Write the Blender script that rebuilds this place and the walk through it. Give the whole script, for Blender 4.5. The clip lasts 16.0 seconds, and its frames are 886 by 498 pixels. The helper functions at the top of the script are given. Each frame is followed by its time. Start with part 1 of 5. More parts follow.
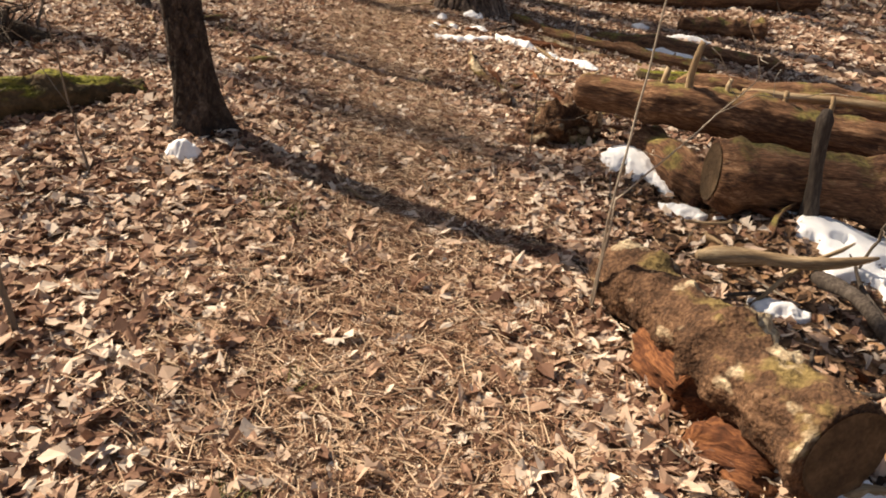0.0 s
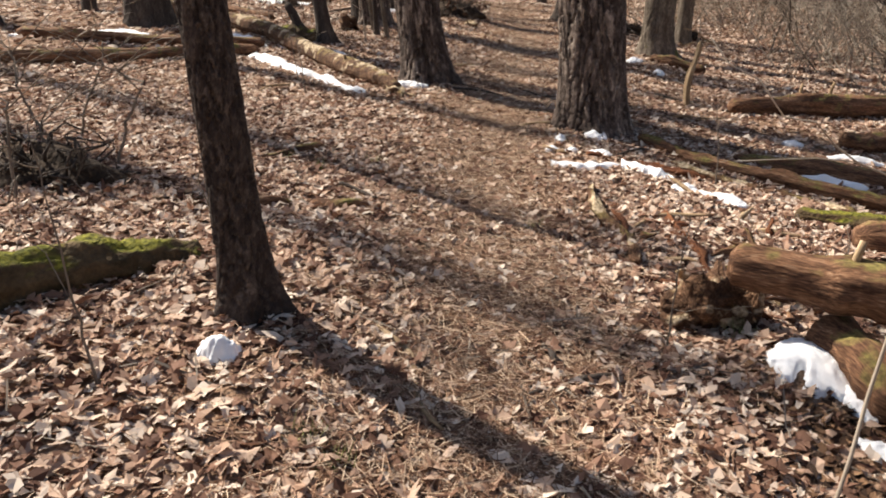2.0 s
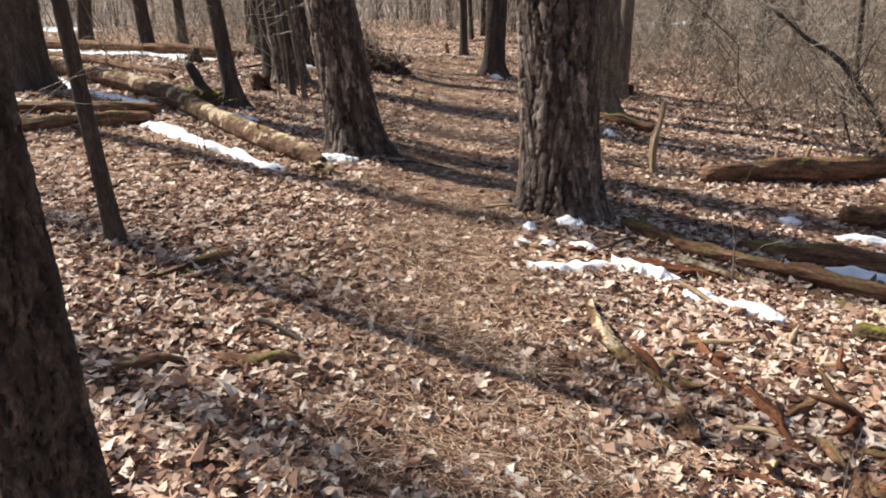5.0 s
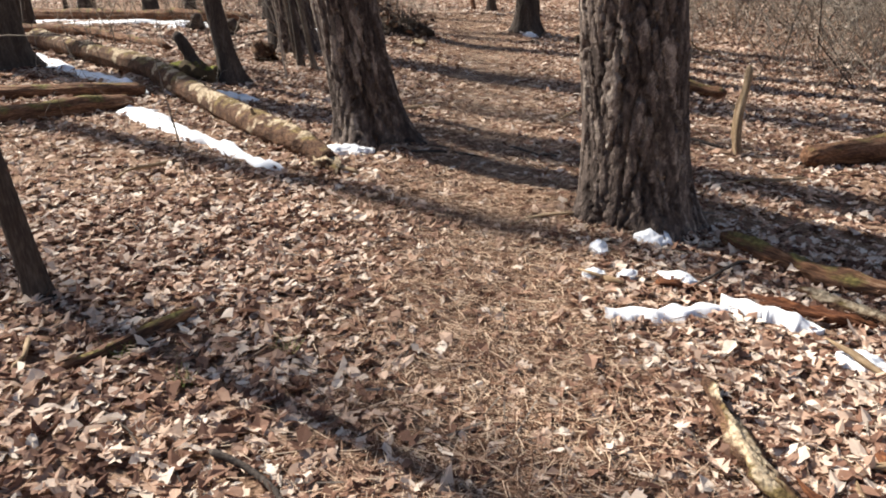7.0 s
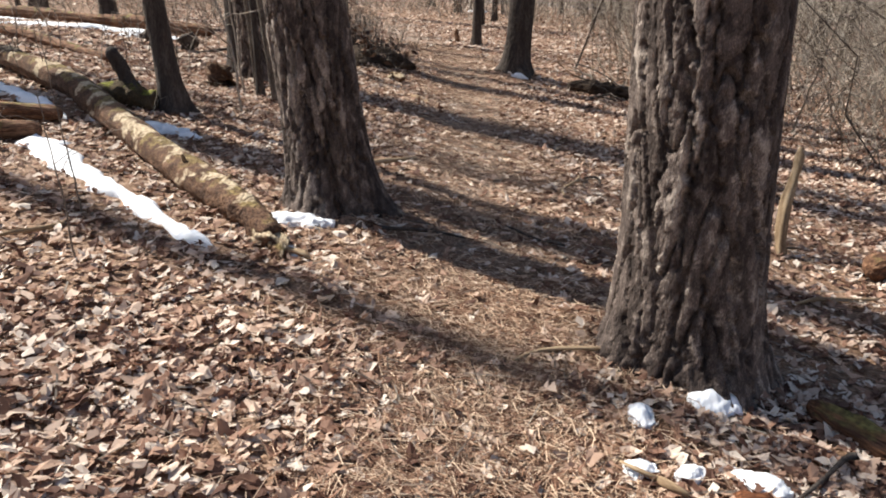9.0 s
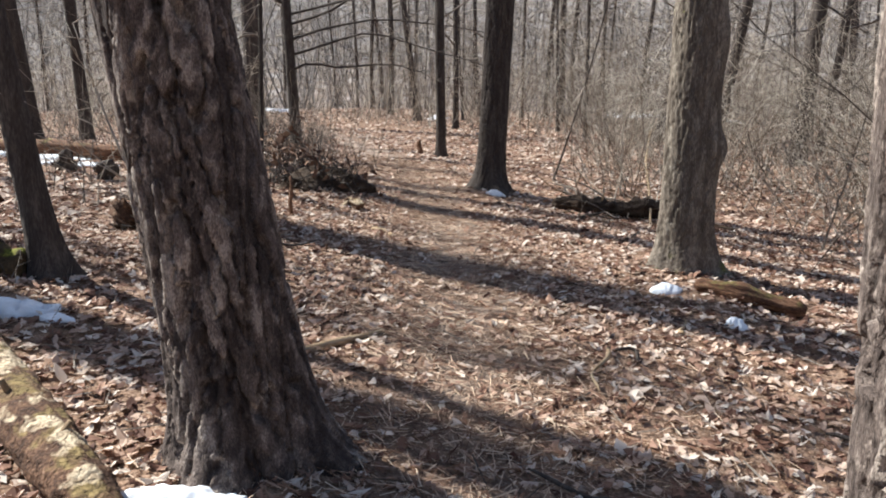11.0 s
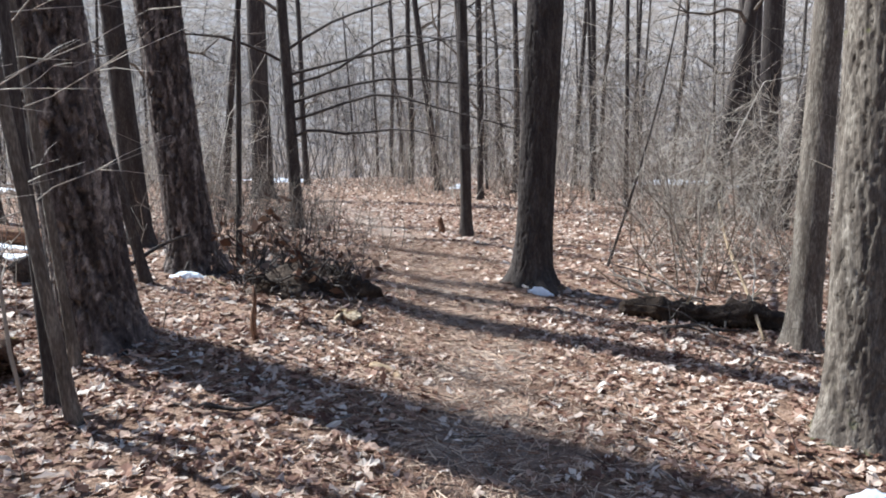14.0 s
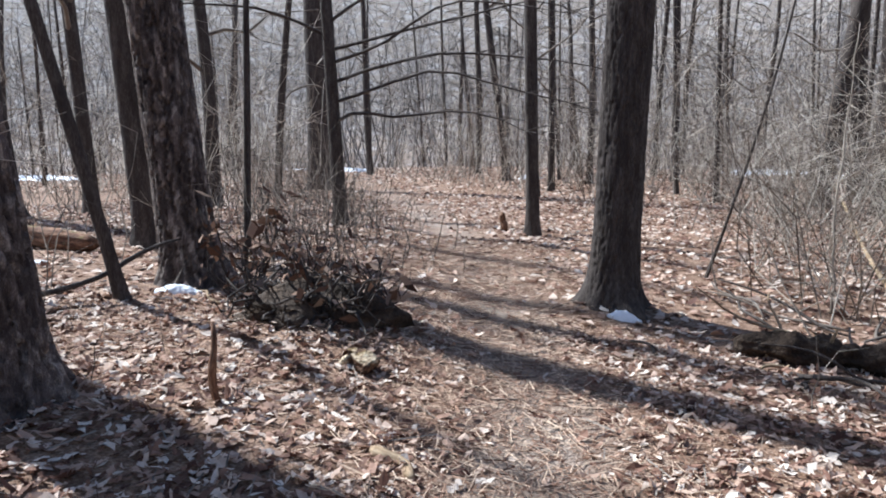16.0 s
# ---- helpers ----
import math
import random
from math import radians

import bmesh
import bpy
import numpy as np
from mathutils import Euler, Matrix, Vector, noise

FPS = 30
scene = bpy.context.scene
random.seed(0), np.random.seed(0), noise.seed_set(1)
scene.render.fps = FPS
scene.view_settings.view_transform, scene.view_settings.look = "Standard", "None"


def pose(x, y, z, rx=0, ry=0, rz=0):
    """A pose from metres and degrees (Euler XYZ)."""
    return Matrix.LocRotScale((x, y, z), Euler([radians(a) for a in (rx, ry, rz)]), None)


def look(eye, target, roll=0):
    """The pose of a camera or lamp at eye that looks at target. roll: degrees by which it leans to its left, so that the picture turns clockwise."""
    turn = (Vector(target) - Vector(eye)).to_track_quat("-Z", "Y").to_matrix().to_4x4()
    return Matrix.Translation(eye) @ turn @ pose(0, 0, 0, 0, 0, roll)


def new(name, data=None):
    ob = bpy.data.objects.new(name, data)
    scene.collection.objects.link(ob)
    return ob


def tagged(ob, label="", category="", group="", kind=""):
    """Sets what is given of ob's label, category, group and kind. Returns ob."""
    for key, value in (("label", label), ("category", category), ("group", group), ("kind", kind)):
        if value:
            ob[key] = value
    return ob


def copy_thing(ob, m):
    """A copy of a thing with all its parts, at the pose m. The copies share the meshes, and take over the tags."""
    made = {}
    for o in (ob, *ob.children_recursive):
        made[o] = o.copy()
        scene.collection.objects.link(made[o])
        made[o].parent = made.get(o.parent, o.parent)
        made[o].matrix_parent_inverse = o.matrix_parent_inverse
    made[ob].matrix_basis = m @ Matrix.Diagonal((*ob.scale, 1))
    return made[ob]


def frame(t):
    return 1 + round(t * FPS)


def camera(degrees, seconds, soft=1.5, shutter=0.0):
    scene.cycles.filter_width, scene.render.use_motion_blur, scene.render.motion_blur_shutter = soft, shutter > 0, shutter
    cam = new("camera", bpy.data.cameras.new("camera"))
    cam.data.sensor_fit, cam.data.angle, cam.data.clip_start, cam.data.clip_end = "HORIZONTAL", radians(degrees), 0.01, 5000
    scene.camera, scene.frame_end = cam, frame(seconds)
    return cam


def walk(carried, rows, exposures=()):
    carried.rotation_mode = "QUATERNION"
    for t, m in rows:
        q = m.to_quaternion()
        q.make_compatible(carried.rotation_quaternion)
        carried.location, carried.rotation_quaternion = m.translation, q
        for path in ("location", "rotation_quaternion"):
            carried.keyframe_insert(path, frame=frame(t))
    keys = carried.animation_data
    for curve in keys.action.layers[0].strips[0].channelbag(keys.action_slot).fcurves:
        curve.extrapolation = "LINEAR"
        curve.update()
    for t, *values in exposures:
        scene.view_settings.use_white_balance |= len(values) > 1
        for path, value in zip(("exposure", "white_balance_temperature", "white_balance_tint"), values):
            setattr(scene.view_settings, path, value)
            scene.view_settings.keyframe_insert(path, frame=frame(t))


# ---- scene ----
cam = camera(60.2, 16.0, soft=1.9)
PATH = [
    (0, (0.183, 0.034, 1.487), (0.084, 1.799, 0.552), 1.9),
    (0.3, (0.241, 0.153, 1.518), (0.068, 1.944, 0.645), -0.6),
    (0.5, (0.274, 0.241, 1.527), (0.051, 2.039, 0.680), -1.8),
    (1, (0.228, 0.505, 1.512), (-0.032, 2.311, 0.695), -1.2),
    (1.5, (0.170, 0.809, 1.511), (-0.119, 2.623, 0.721), 0.2),
    (2, (0.152, 1.064, 1.566), (-0.271, 2.875, 0.830), -0.8),
    (2.5, (0.005, 1.290, 1.554), (-0.395, 3.097, 0.795), 1.1),
    (3, (-0.154, 1.453, 1.569), (-0.396, 3.316, 0.882), 3.4),
    (3.4, (-0.144, 1.591, 1.609), (-0.417, 3.468, 0.974), 1.6),
    (3.5, (-0.150, 1.638, 1.610), (-0.424, 3.519, 0.987), 1.0),
    (4, (-0.217, 1.834, 1.606), (-0.487, 3.716, 0.985), -1.0),
    (4.5, (-0.339, 2.112, 1.574), (-0.544, 4.006, 0.965), -0.6),
    (4.7, (-0.337, 2.230, 1.568), (-0.551, 4.121, 0.952), -0.6),
    (6.8, (-0.499, 3.629, 1.551), (-0.735, 5.499, 0.882), -2.7),
    (7, (-0.562, 3.777, 1.524), (-0.852, 5.617, 0.796), -3.0),
    (7.5, (-0.652, 4.106, 1.506), (-0.903, 5.940, 0.749), -1.4),
    (8, (-0.652, 4.472, 1.516), (-0.957, 6.312, 0.793), -1.0),
    (8.5, (-0.754, 4.762, 1.525), (-1.033, 6.619, 0.838), 0.1),
    (9, (-0.831, 5.098, 1.526), (-1.027, 6.972, 0.856), 1.9),
    (9.5, (-0.900, 5.522, 1.567), (-1.080, 7.454, 1.084), -0.1),
    (10, (-1.058, 6.013, 1.553), (-1.130, 7.963, 1.112), 1.1),
    (10.2, (-1.076, 6.205, 1.547), (-1.158, 8.156, 1.114), 0.7),
    (12.3, (-1.230, 8.082, 1.540), (-1.367, 10.039, 1.150), 0.1),
    (12.5, (-1.275, 8.246, 1.555), (-1.374, 10.213, 1.203), 0.3),
    (13, (-1.239, 8.637, 1.559), (-1.357, 10.613, 1.276), 0.0),
    (13.5, (-1.270, 9.029, 1.567), (-1.436, 11.003, 1.290), -1.1),
    (14, (-1.315, 9.481, 1.547), (-1.491, 11.458, 1.299), -0.7),
    (14.5, (-1.282, 9.907, 1.539), (-1.544, 11.875, 1.295), -0.8),
    (15, (-1.275, 10.425, 1.525), (-1.567, 12.385, 1.251), -1.4),
    (15.5, (-1.242, 10.882, 1.500), (-1.570, 12.836, 1.227), -0.2),
    (16, (-1.334, 11.272, 1.495), (-1.694, 13.220, 1.222), -0.8),]
walk(cam, [(t, look(eye, target, roll)) for t, eye, target, roll in PATH],
     exposures=[(0, 0.76, 8100, 12), (2.5, 0.95, 6700, 10), (9, 1.02, 6300, 8), (12.5, 1.22, 5550, 5), (16, 1.17, 5250, 6)])

# ---- light ----
SUN_EL, SUN_X, SUN_Y = radians(44), -0.924, 0.383
world = bpy.data.worlds.new("sky")
scene.world = world
world.use_nodes = True
wn = world.node_tree
sky = wn.nodes.new("ShaderNodeTexSky")
sky.sky_type, sky.sun_disc = "NISHITA", False
sky.sun_elevation, sky.sun_rotation = SUN_EL, math.atan2(SUN_X, SUN_Y)
sky.air_density, sky.dust_density = 1.0, 1.5
wn.links.new(sky.outputs[0], wn.nodes["Background"].inputs[0])
wn.nodes["Background"].inputs[1].default_value = 0.072
sun = new("sun", bpy.data.lights.new("sun", "SUN"))
sun.data.energy, sun.data.angle, sun.data.color = 5.0, radians(1.3), (1.0, 0.93, 0.83)
sun.matrix_world = look((SUN_X * 40, SUN_Y * 40, 40 * math.tan(SUN_EL)), (0, 0, 0))
rng = np.random.default_rng(7)


# ---- materials ----
def material(name, stops, scale=8.0, stretch=(1, 1, 1), detail=6.0, rough=0.9, bump=0.4, bump_scale=60.0, bump_dist=0.01,
             island=0.0, translucent=0.0, fine=0.35, coords="Object", attr="", spread=0.0):
    """A rough natural surface: a ramp of colours over noise at two scales, fine relief, and a shift per island or object."""
    m = bpy.data.materials.new(name)
    m.use_nodes = True
    t = m.node_tree
    N, L = t.nodes.new, t.links.new
    bs = t.nodes["Principled BSDF"]
    bs.inputs["Roughness"].default_value = rough
    bs.inputs["Specular IOR Level"].default_value = 0.2
    tc, mp = N("ShaderNodeTexCoord"), N("ShaderNodeMapping")
    mp.inputs["Scale"].default_value = stretch
    if coords == "grain":
        tc = N("ShaderNodeAttribute")
        tc.attribute_name = "grain"
        L(tc.outputs["Vector"], mp.inputs[0])
    else:
        L(tc.outputs[coords], mp.inputs[0])
    n1, n2, n3 = N("ShaderNodeTexNoise"), N("ShaderNodeTexNoise"), N("ShaderNodeTexNoise")
    for n, s, d in ((n1, scale, detail), (n2, scale * 6.5, 4.0), (n3, bump_scale, 5.0)):
        n.inputs["Scale"].default_value, n.inputs["Detail"].default_value = s, d
        L(mp.outputs[0], n.inputs["Vector"])
    mix = N("ShaderNodeMix")
    mix.inputs[0].default_value = fine
    L(n1.outputs["Fac"], mix.inputs[2])
    L(n2.outputs["Fac"], mix.inputs[3])
    value = mix.outputs[0]
    ramp = N("ShaderNodeValToRGB")
    if island or attr or spread:
        if attr:
            src = N("ShaderNodeAttribute")
            src.attribute_name = attr
            out, amount = src.outputs["Fac"], 0.5
        elif island:
            src = N("ShaderNodeNewGeometry")
            out, amount = src.outputs["Random Per Island"], island
        else:
            src = N("ShaderNodeObjectInfo")
            out, amount = src.outputs["Random"], spread
        mix2 = N("ShaderNodeMix")
        mix2.inputs[0].default_value = amount
        L(value, mix2.inputs[2])
        L(out, mix2.inputs[3])
        value = mix2.outputs[0]
    L(value, ramp.inputs[0])
    el = ramp.color_ramp.elements
    while len(el) < len(stops):
        el.new(0.5)
    for e, (p, c) in zip(el, stops):
        e.position, e.color = p, (*c, 1)
    L(ramp.outputs[0], bs.inputs["Base Color"])
    bp = N("ShaderNodeBump")
    bp.inputs["Strength"].default_value, bp.inputs["Distance"].default_value = bump, bump_dist
    L(n3.outputs["Fac"], bp.inputs["Height"])
    L(bp.outputs[0], bs.inputs["Normal"])
    if translucent:
        tr, mx = N("ShaderNodeBsdfTranslucent"), N("ShaderNodeMixShader")
        mx.inputs[0].default_value = translucent
        L(ramp.outputs[0], tr.inputs[0])
        L(bs.outputs[0], mx.inputs[1])
        L(tr.outputs[0], mx.inputs[2])
        L(mx.outputs[0], t.nodes["Material Output"].inputs[0])
    return m


def with_moss(m, moss=((0.10, 0.11, 0.02), (0.26, 0.26, 0.05)), low=0.48, high=0.6, scale=5.0, upward=0.35):
    """Moss that has grown on the upper side of a material, in patches."""
    t = m.node_tree
    N, L = t.nodes.new, t.links.new
    bs = t.nodes["Principled BSDF"]
    base = bs.inputs["Base Color"].links[0].from_socket
    geo, sep = N("ShaderNodeNewGeometry"), N("ShaderNodeSeparateXYZ")
    L(geo.outputs["Normal"], sep.inputs[0])
    tc = N("ShaderNodeTexCoord")
    n, n2 = N("ShaderNodeTexNoise"), N("ShaderNodeTexNoise")
    n.inputs["Scale"].default_value, n.inputs["Detail"].default_value = scale, 8.0
    n2.inputs["Scale"].default_value = 45.0
    L(tc.outputs["Object"], n.inputs["Vector"])
    L(tc.outputs["Object"], n2.inputs["Vector"])
    ma = N("ShaderNodeMath")
    ma.operation = "MULTIPLY_ADD"
    ma.inputs[1].default_value = upward
    L(sep.outputs[2], ma.inputs[0])
    L(n.outputs["Fac"], ma.inputs[2])
    r = N("ShaderNodeMapRange")
    r.inputs[1].default_value, r.inputs[2].default_value = low + upward * 0.6, high + upward * 0.6
    L(ma.outputs[0], r.inputs[0])
    ramp = N("ShaderNodeValToRGB")
    ramp.color_ramp.elements[0].position, ramp.color_ramp.elements[0].color = 0.35, (*moss[0], 1)
    ramp.color_ramp.elements[1].position, ramp.color_ramp.elements[1].color = 0.65, (*moss[1], 1)
    L(n2.outputs["Fac"], ramp.inputs[0])
    mx = N("ShaderNodeMix")
    mx.data_type = "RGBA"
    L(r.outputs[0], mx.inputs[0])
    L(base, mx.inputs[6])
    L(ramp.outputs[0], mx.inputs[7])
    L(mx.outputs[2], bs.inputs["Base Color"])
    return m


M_SOIL = material("forest_soil", [(0.3, (0.07, 0.038, 0.024)), (0.45, (0.17, 0.10, 0.062)), (0.58, (0.31, 0.205, 0.14)), (0.72, (0.45, 0.33, 0.24))],
                  scale=9, bump=0.9, bump_scale=38, bump_dist=0.04, fine=0.55)
def with_far_snow(m):
    """Thin snow that still lies in patches on the far hillside."""
    t = m.node_tree
    N, L = t.nodes.new, t.links.new
    bs = t.nodes["Principled BSDF"]
    base = bs.inputs["Base Color"].links[0].from_socket
    tc, vl, n, n2 = N("ShaderNodeTexCoord"), N("ShaderNodeVectorMath"), N("ShaderNodeTexNoise"), N("ShaderNodeTexNoise")
    vl.operation = "LENGTH"
    n.inputs["Scale"].default_value, n.inputs["Detail"].default_value = 0.5, 9.0
    n2.inputs["Scale"].default_value = 0.03
    for k in (vl, n, n2):
        L(tc.outputs["Object"], k.inputs[0])
    a, b, mul = N("ShaderNodeMapRange"), N("ShaderNodeMapRange"), N("ShaderNodeMath")
    mul.operation = "MULTIPLY"
    a.inputs[1].default_value, a.inputs[2].default_value = 60, 95
    b.inputs[1].default_value, b.inputs[2].default_value, b.inputs[4].default_value = 0.46, 0.68, 0.22
    L(vl.outputs["Value"], a.inputs[0])
    L(n.outputs["Fac"], b.inputs[0])
    L(a.outputs[0], mul.inputs[0])
    L(b.outputs[0], mul.inputs[1])
    mx = N("ShaderNodeMix")
    mx.data_type = "RGBA"
    L(mul.outputs[0], mx.inputs[0])
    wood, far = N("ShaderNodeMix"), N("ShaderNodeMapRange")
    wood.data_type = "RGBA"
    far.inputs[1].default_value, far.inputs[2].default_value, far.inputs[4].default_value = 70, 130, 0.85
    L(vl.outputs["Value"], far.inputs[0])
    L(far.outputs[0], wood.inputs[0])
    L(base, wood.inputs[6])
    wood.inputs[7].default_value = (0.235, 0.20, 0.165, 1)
    L(wood.outputs[2], mx.inputs[6])
    mx.inputs[7].default_value = (0.8, 0.82, 0.86, 1)
    L(mx.outputs[2], bs.inputs["Base Color"])
    return m


def with_trod(m):
    """Bare pale trodden earth along the middle of the path."""
    t = m.node_tree
    N, L = t.nodes.new, t.links.new
    bs = t.nodes["Principled BSDF"]
    base = bs.inputs["Base Color"].links[0].from_socket
    at, n, ramp, mx = N("ShaderNodeAttribute"), N("ShaderNodeTexNoise"), N("ShaderNodeValToRGB"), N("ShaderNodeMix")
    at.attribute_name = "trod"
    n.inputs["Scale"].default_value, n.inputs["Detail"].default_value = 7.0, 8.0
    ramp.color_ramp.elements[0].position, ramp.color_ramp.elements[0].color = 0.35, (0.16, 0.12, 0.09, 1)
    ramp.color_ramp.elements[1].position, ramp.color_ramp.elements[1].color = 0.65, (0.46, 0.375, 0.305, 1)
    mx.data_type = "RGBA"
    L(n.outputs["Fac"], ramp.inputs[0])
    L(at.outputs["Fac"], mx.inputs[0])
    L(base, mx.inputs[6])
    L(ramp.outputs[0], mx.inputs[7])
    L(mx.outputs[2], bs.inputs["Base Color"])


with_trod(M_SOIL)
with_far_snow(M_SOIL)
M_DARK = material("dark_root_soil", [(0.3, (0.018, 0.012, 0.008)), (0.5, (0.05, 0.034, 0.023)), (0.72, (0.12, 0.085, 0.06))], scale=10, bump=1.0, bump_scale=35, bump_dist=0.03)
M_DEBRIS = material("wood_debris", [(0.25, (0.03, 0.017, 0.011)), (0.5, (0.10, 0.055, 0.032)), (0.75, (0.26, 0.15, 0.085))], scale=20, island=0.8, bump=0.3)
M_BLUE = material("blue_paint", [(0.3, (0.03, 0.16, 0.30)), (0.5, (0.06, 0.27, 0.45)), (0.7, (0.12, 0.36, 0.52))], scale=60, bump=0.8, bump_scale=90)
M_LEAF = material("dry_leaf", [(0.16, (0.095, 0.046, 0.032)), (0.34, (0.27, 0.15, 0.102)), (0.5, (0.45, 0.30, 0.218)), (0.68, (0.61, 0.465, 0.365)), (0.86, (0.74, 0.635, 0.535))],
                  scale=30, bump=0.3, bump_scale=120, bump_dist=0.004, island=0.82, translucent=0.22, rough=0.75)
M_NEEDLE = material("pine_needle", [(0.2, (0.095, 0.045, 0.027)), (0.5, (0.285, 0.158, 0.097)), (0.8, (0.60, 0.45, 0.32))], scale=20, island=0.85, bump=0, rough=0.7)
M_PINE = material("pine_bark", [(0.30, (0.018, 0.013, 0.011)), (0.43, (0.056, 0.042, 0.036)), (0.53, (0.14, 0.108, 0.092)), (0.66, (0.44, 0.37, 0.31))],
                  scale=34, stretch=(1, 1, 0.4), bump=1.0, bump_scale=85, bump_dist=0.014, attr="plate", fine=0.6)
M_YOUNG = material("young_pine_bark", [(0.3, (0.018, 0.013, 0.011)), (0.45, (0.04, 0.030, 0.026)), (0.56, (0.078, 0.060, 0.051)), (0.7, (0.17, 0.138, 0.115))],
                   scale=34, stretch=(1, 1, 0.4), bump=1.0, bump_scale=85, bump_dist=0.012, attr="plate", fine=0.6)
M_OAK = material("grey_bark", [(0.3, (0.022, 0.017, 0.0145)), (0.5, (0.058, 0.046, 0.039)), (0.7, (0.13, 0.108, 0.092))],
                 scale=16, stretch=(1, 1, 0.2), bump=0.9, bump_scale=40, bump_dist=0.014, fine=0.5)
M_PALE_BARK = with_moss(material("pale_bark", [(0.3, (0.045, 0.035, 0.027)), (0.5, (0.13, 0.105, 0.082)), (0.68, (0.30, 0.26, 0.21))],
                        scale=15, stretch=(1, 1, 0.25), bump=0.9, bump_scale=45, bump_dist=0.012, fine=0.5), low=0.45, high=0.62, scale=9, upward=0.5, moss=((0.06, 0.06, 0.018), (0.16, 0.155, 0.05)))
M_TWIG = material("twig_bark", [(0.3, (0.06, 0.046, 0.038)), (0.5, (0.13, 0.105, 0.085)), (0.7, (0.26, 0.22, 0.18))], scale=5, island=0.6, bump=0.2)
M_BRUSH = material("brush_stem", [(0.25, (0.13, 0.10, 0.078)), (0.5, (0.29, 0.24, 0.19)), (0.75, (0.52, 0.46, 0.38))], scale=5, island=0.75, bump=0)
M_FAR = material("far_bark", [(0.3, (0.07, 0.06, 0.055)), (0.5, (0.155, 0.138, 0.13)), (0.7, (0.29, 0.265, 0.25))], scale=4, island=0.7, bump=0)
M_LOG = with_moss(material("weathered_log", [(0.28, (0.02, 0.012, 0.008)), (0.44, (0.085, 0.043, 0.026)), (0.57, (0.21, 0.11, 0.062)), (0.72, (0.44, 0.29, 0.185))],
                  scale=22, coords="grain", bump=0.9, bump_scale=42, bump_dist=0.014, fine=0.5), low=0.56, high=0.7, scale=7, upward=0.2, moss=((0.085, 0.07, 0.026), (0.23, 0.19, 0.065)))
M_PATCHY = with_moss(with_moss(material("patchy_mossy_log", [(0.3, (0.022, 0.013, 0.009)), (0.46, (0.075, 0.04, 0.024)), (0.58, (0.155, 0.085, 0.05)), (0.72, (0.30, 0.19, 0.12))],
                    scale=12, bump=1.0, bump_scale=55, bump_dist=0.02, fine=0.5), low=0.56, high=0.65, scale=6, upward=0.2, moss=((0.09, 0.062, 0.026), (0.25, 0.18, 0.075))),
                    low=0.55, high=0.60, scale=5, upward=0.1, moss=((0.26, 0.19, 0.12), (0.60, 0.49, 0.34)))
M_GREEN = with_moss(material("green_moss_log", [(0.3, (0.03, 0.025, 0.012)), (0.5, (0.08, 0.055, 0.03)), (0.72, (0.16, 0.11, 0.06))],
                    scale=8, bump=1.0, bump_scale=50, bump_dist=0.015), moss=((0.06, 0.062, 0.01), (0.21, 0.20, 0.03)), low=0.55, high=0.68, scale=6)
M_ROT = material("rotten_wood", [(0.3, (0.022, 0.009, 0.006)), (0.48, (0.10, 0.037, 0.018)), (0.62, (0.22, 0.09, 0.04)), (0.78, (0.42, 0.22, 0.11))],
                 scale=26, coords="grain", bump=1.0, bump_scale=50, bump_dist=0.02, fine=0.55)
M_DEAD = material("bare_dead_wood", [(0.3, (0.10, 0.065, 0.04)), (0.5, (0.30, 0.21, 0.125)), (0.72, (0.55, 0.44, 0.30))], scale=30, coords="grain", bump=0.7, bump_scale=60, bump_dist=0.008)
M_CUT = material("sawn_end", [(0.3, (0.03, 0.02, 0.012)), (0.5, (0.085, 0.055, 0.033)), (0.72, (0.17, 0.115, 0.07))], scale=10, bump=0.6, bump_scale=60)
M_SNOW = material("old_snow", [(0.3, (0.74, 0.77, 0.82)), (0.55, (0.86, 0.87, 0.89)), (0.8, (0.90, 0.90, 0.90))], scale=6, bump=0.4, bump_scale=45, bump_dist=0.006, rough=0.6)
M_GRASS = material("green_sprig", [(0.3, (0.06, 0.09, 0.02)), (0.6, (0.16, 0.20, 0.06)), (0.8, (0.30, 0.30, 0.12))], scale=20, island=0.8, bump=0)
M_WITHER = material("withered_leaf", [(0.2, (0.07, 0.036, 0.024)), (0.5, (0.18, 0.105, 0.07)), (0.8, (0.34, 0.235, 0.165))], scale=20, island=0.8, bump=0.2)
M_PINE_GREEN = material("pine_foliage", [(0.3, (0.02, 0.04, 0.012)), (0.7, (0.06, 0.09, 0.03))], scale=10, island=0.8, bump=0)


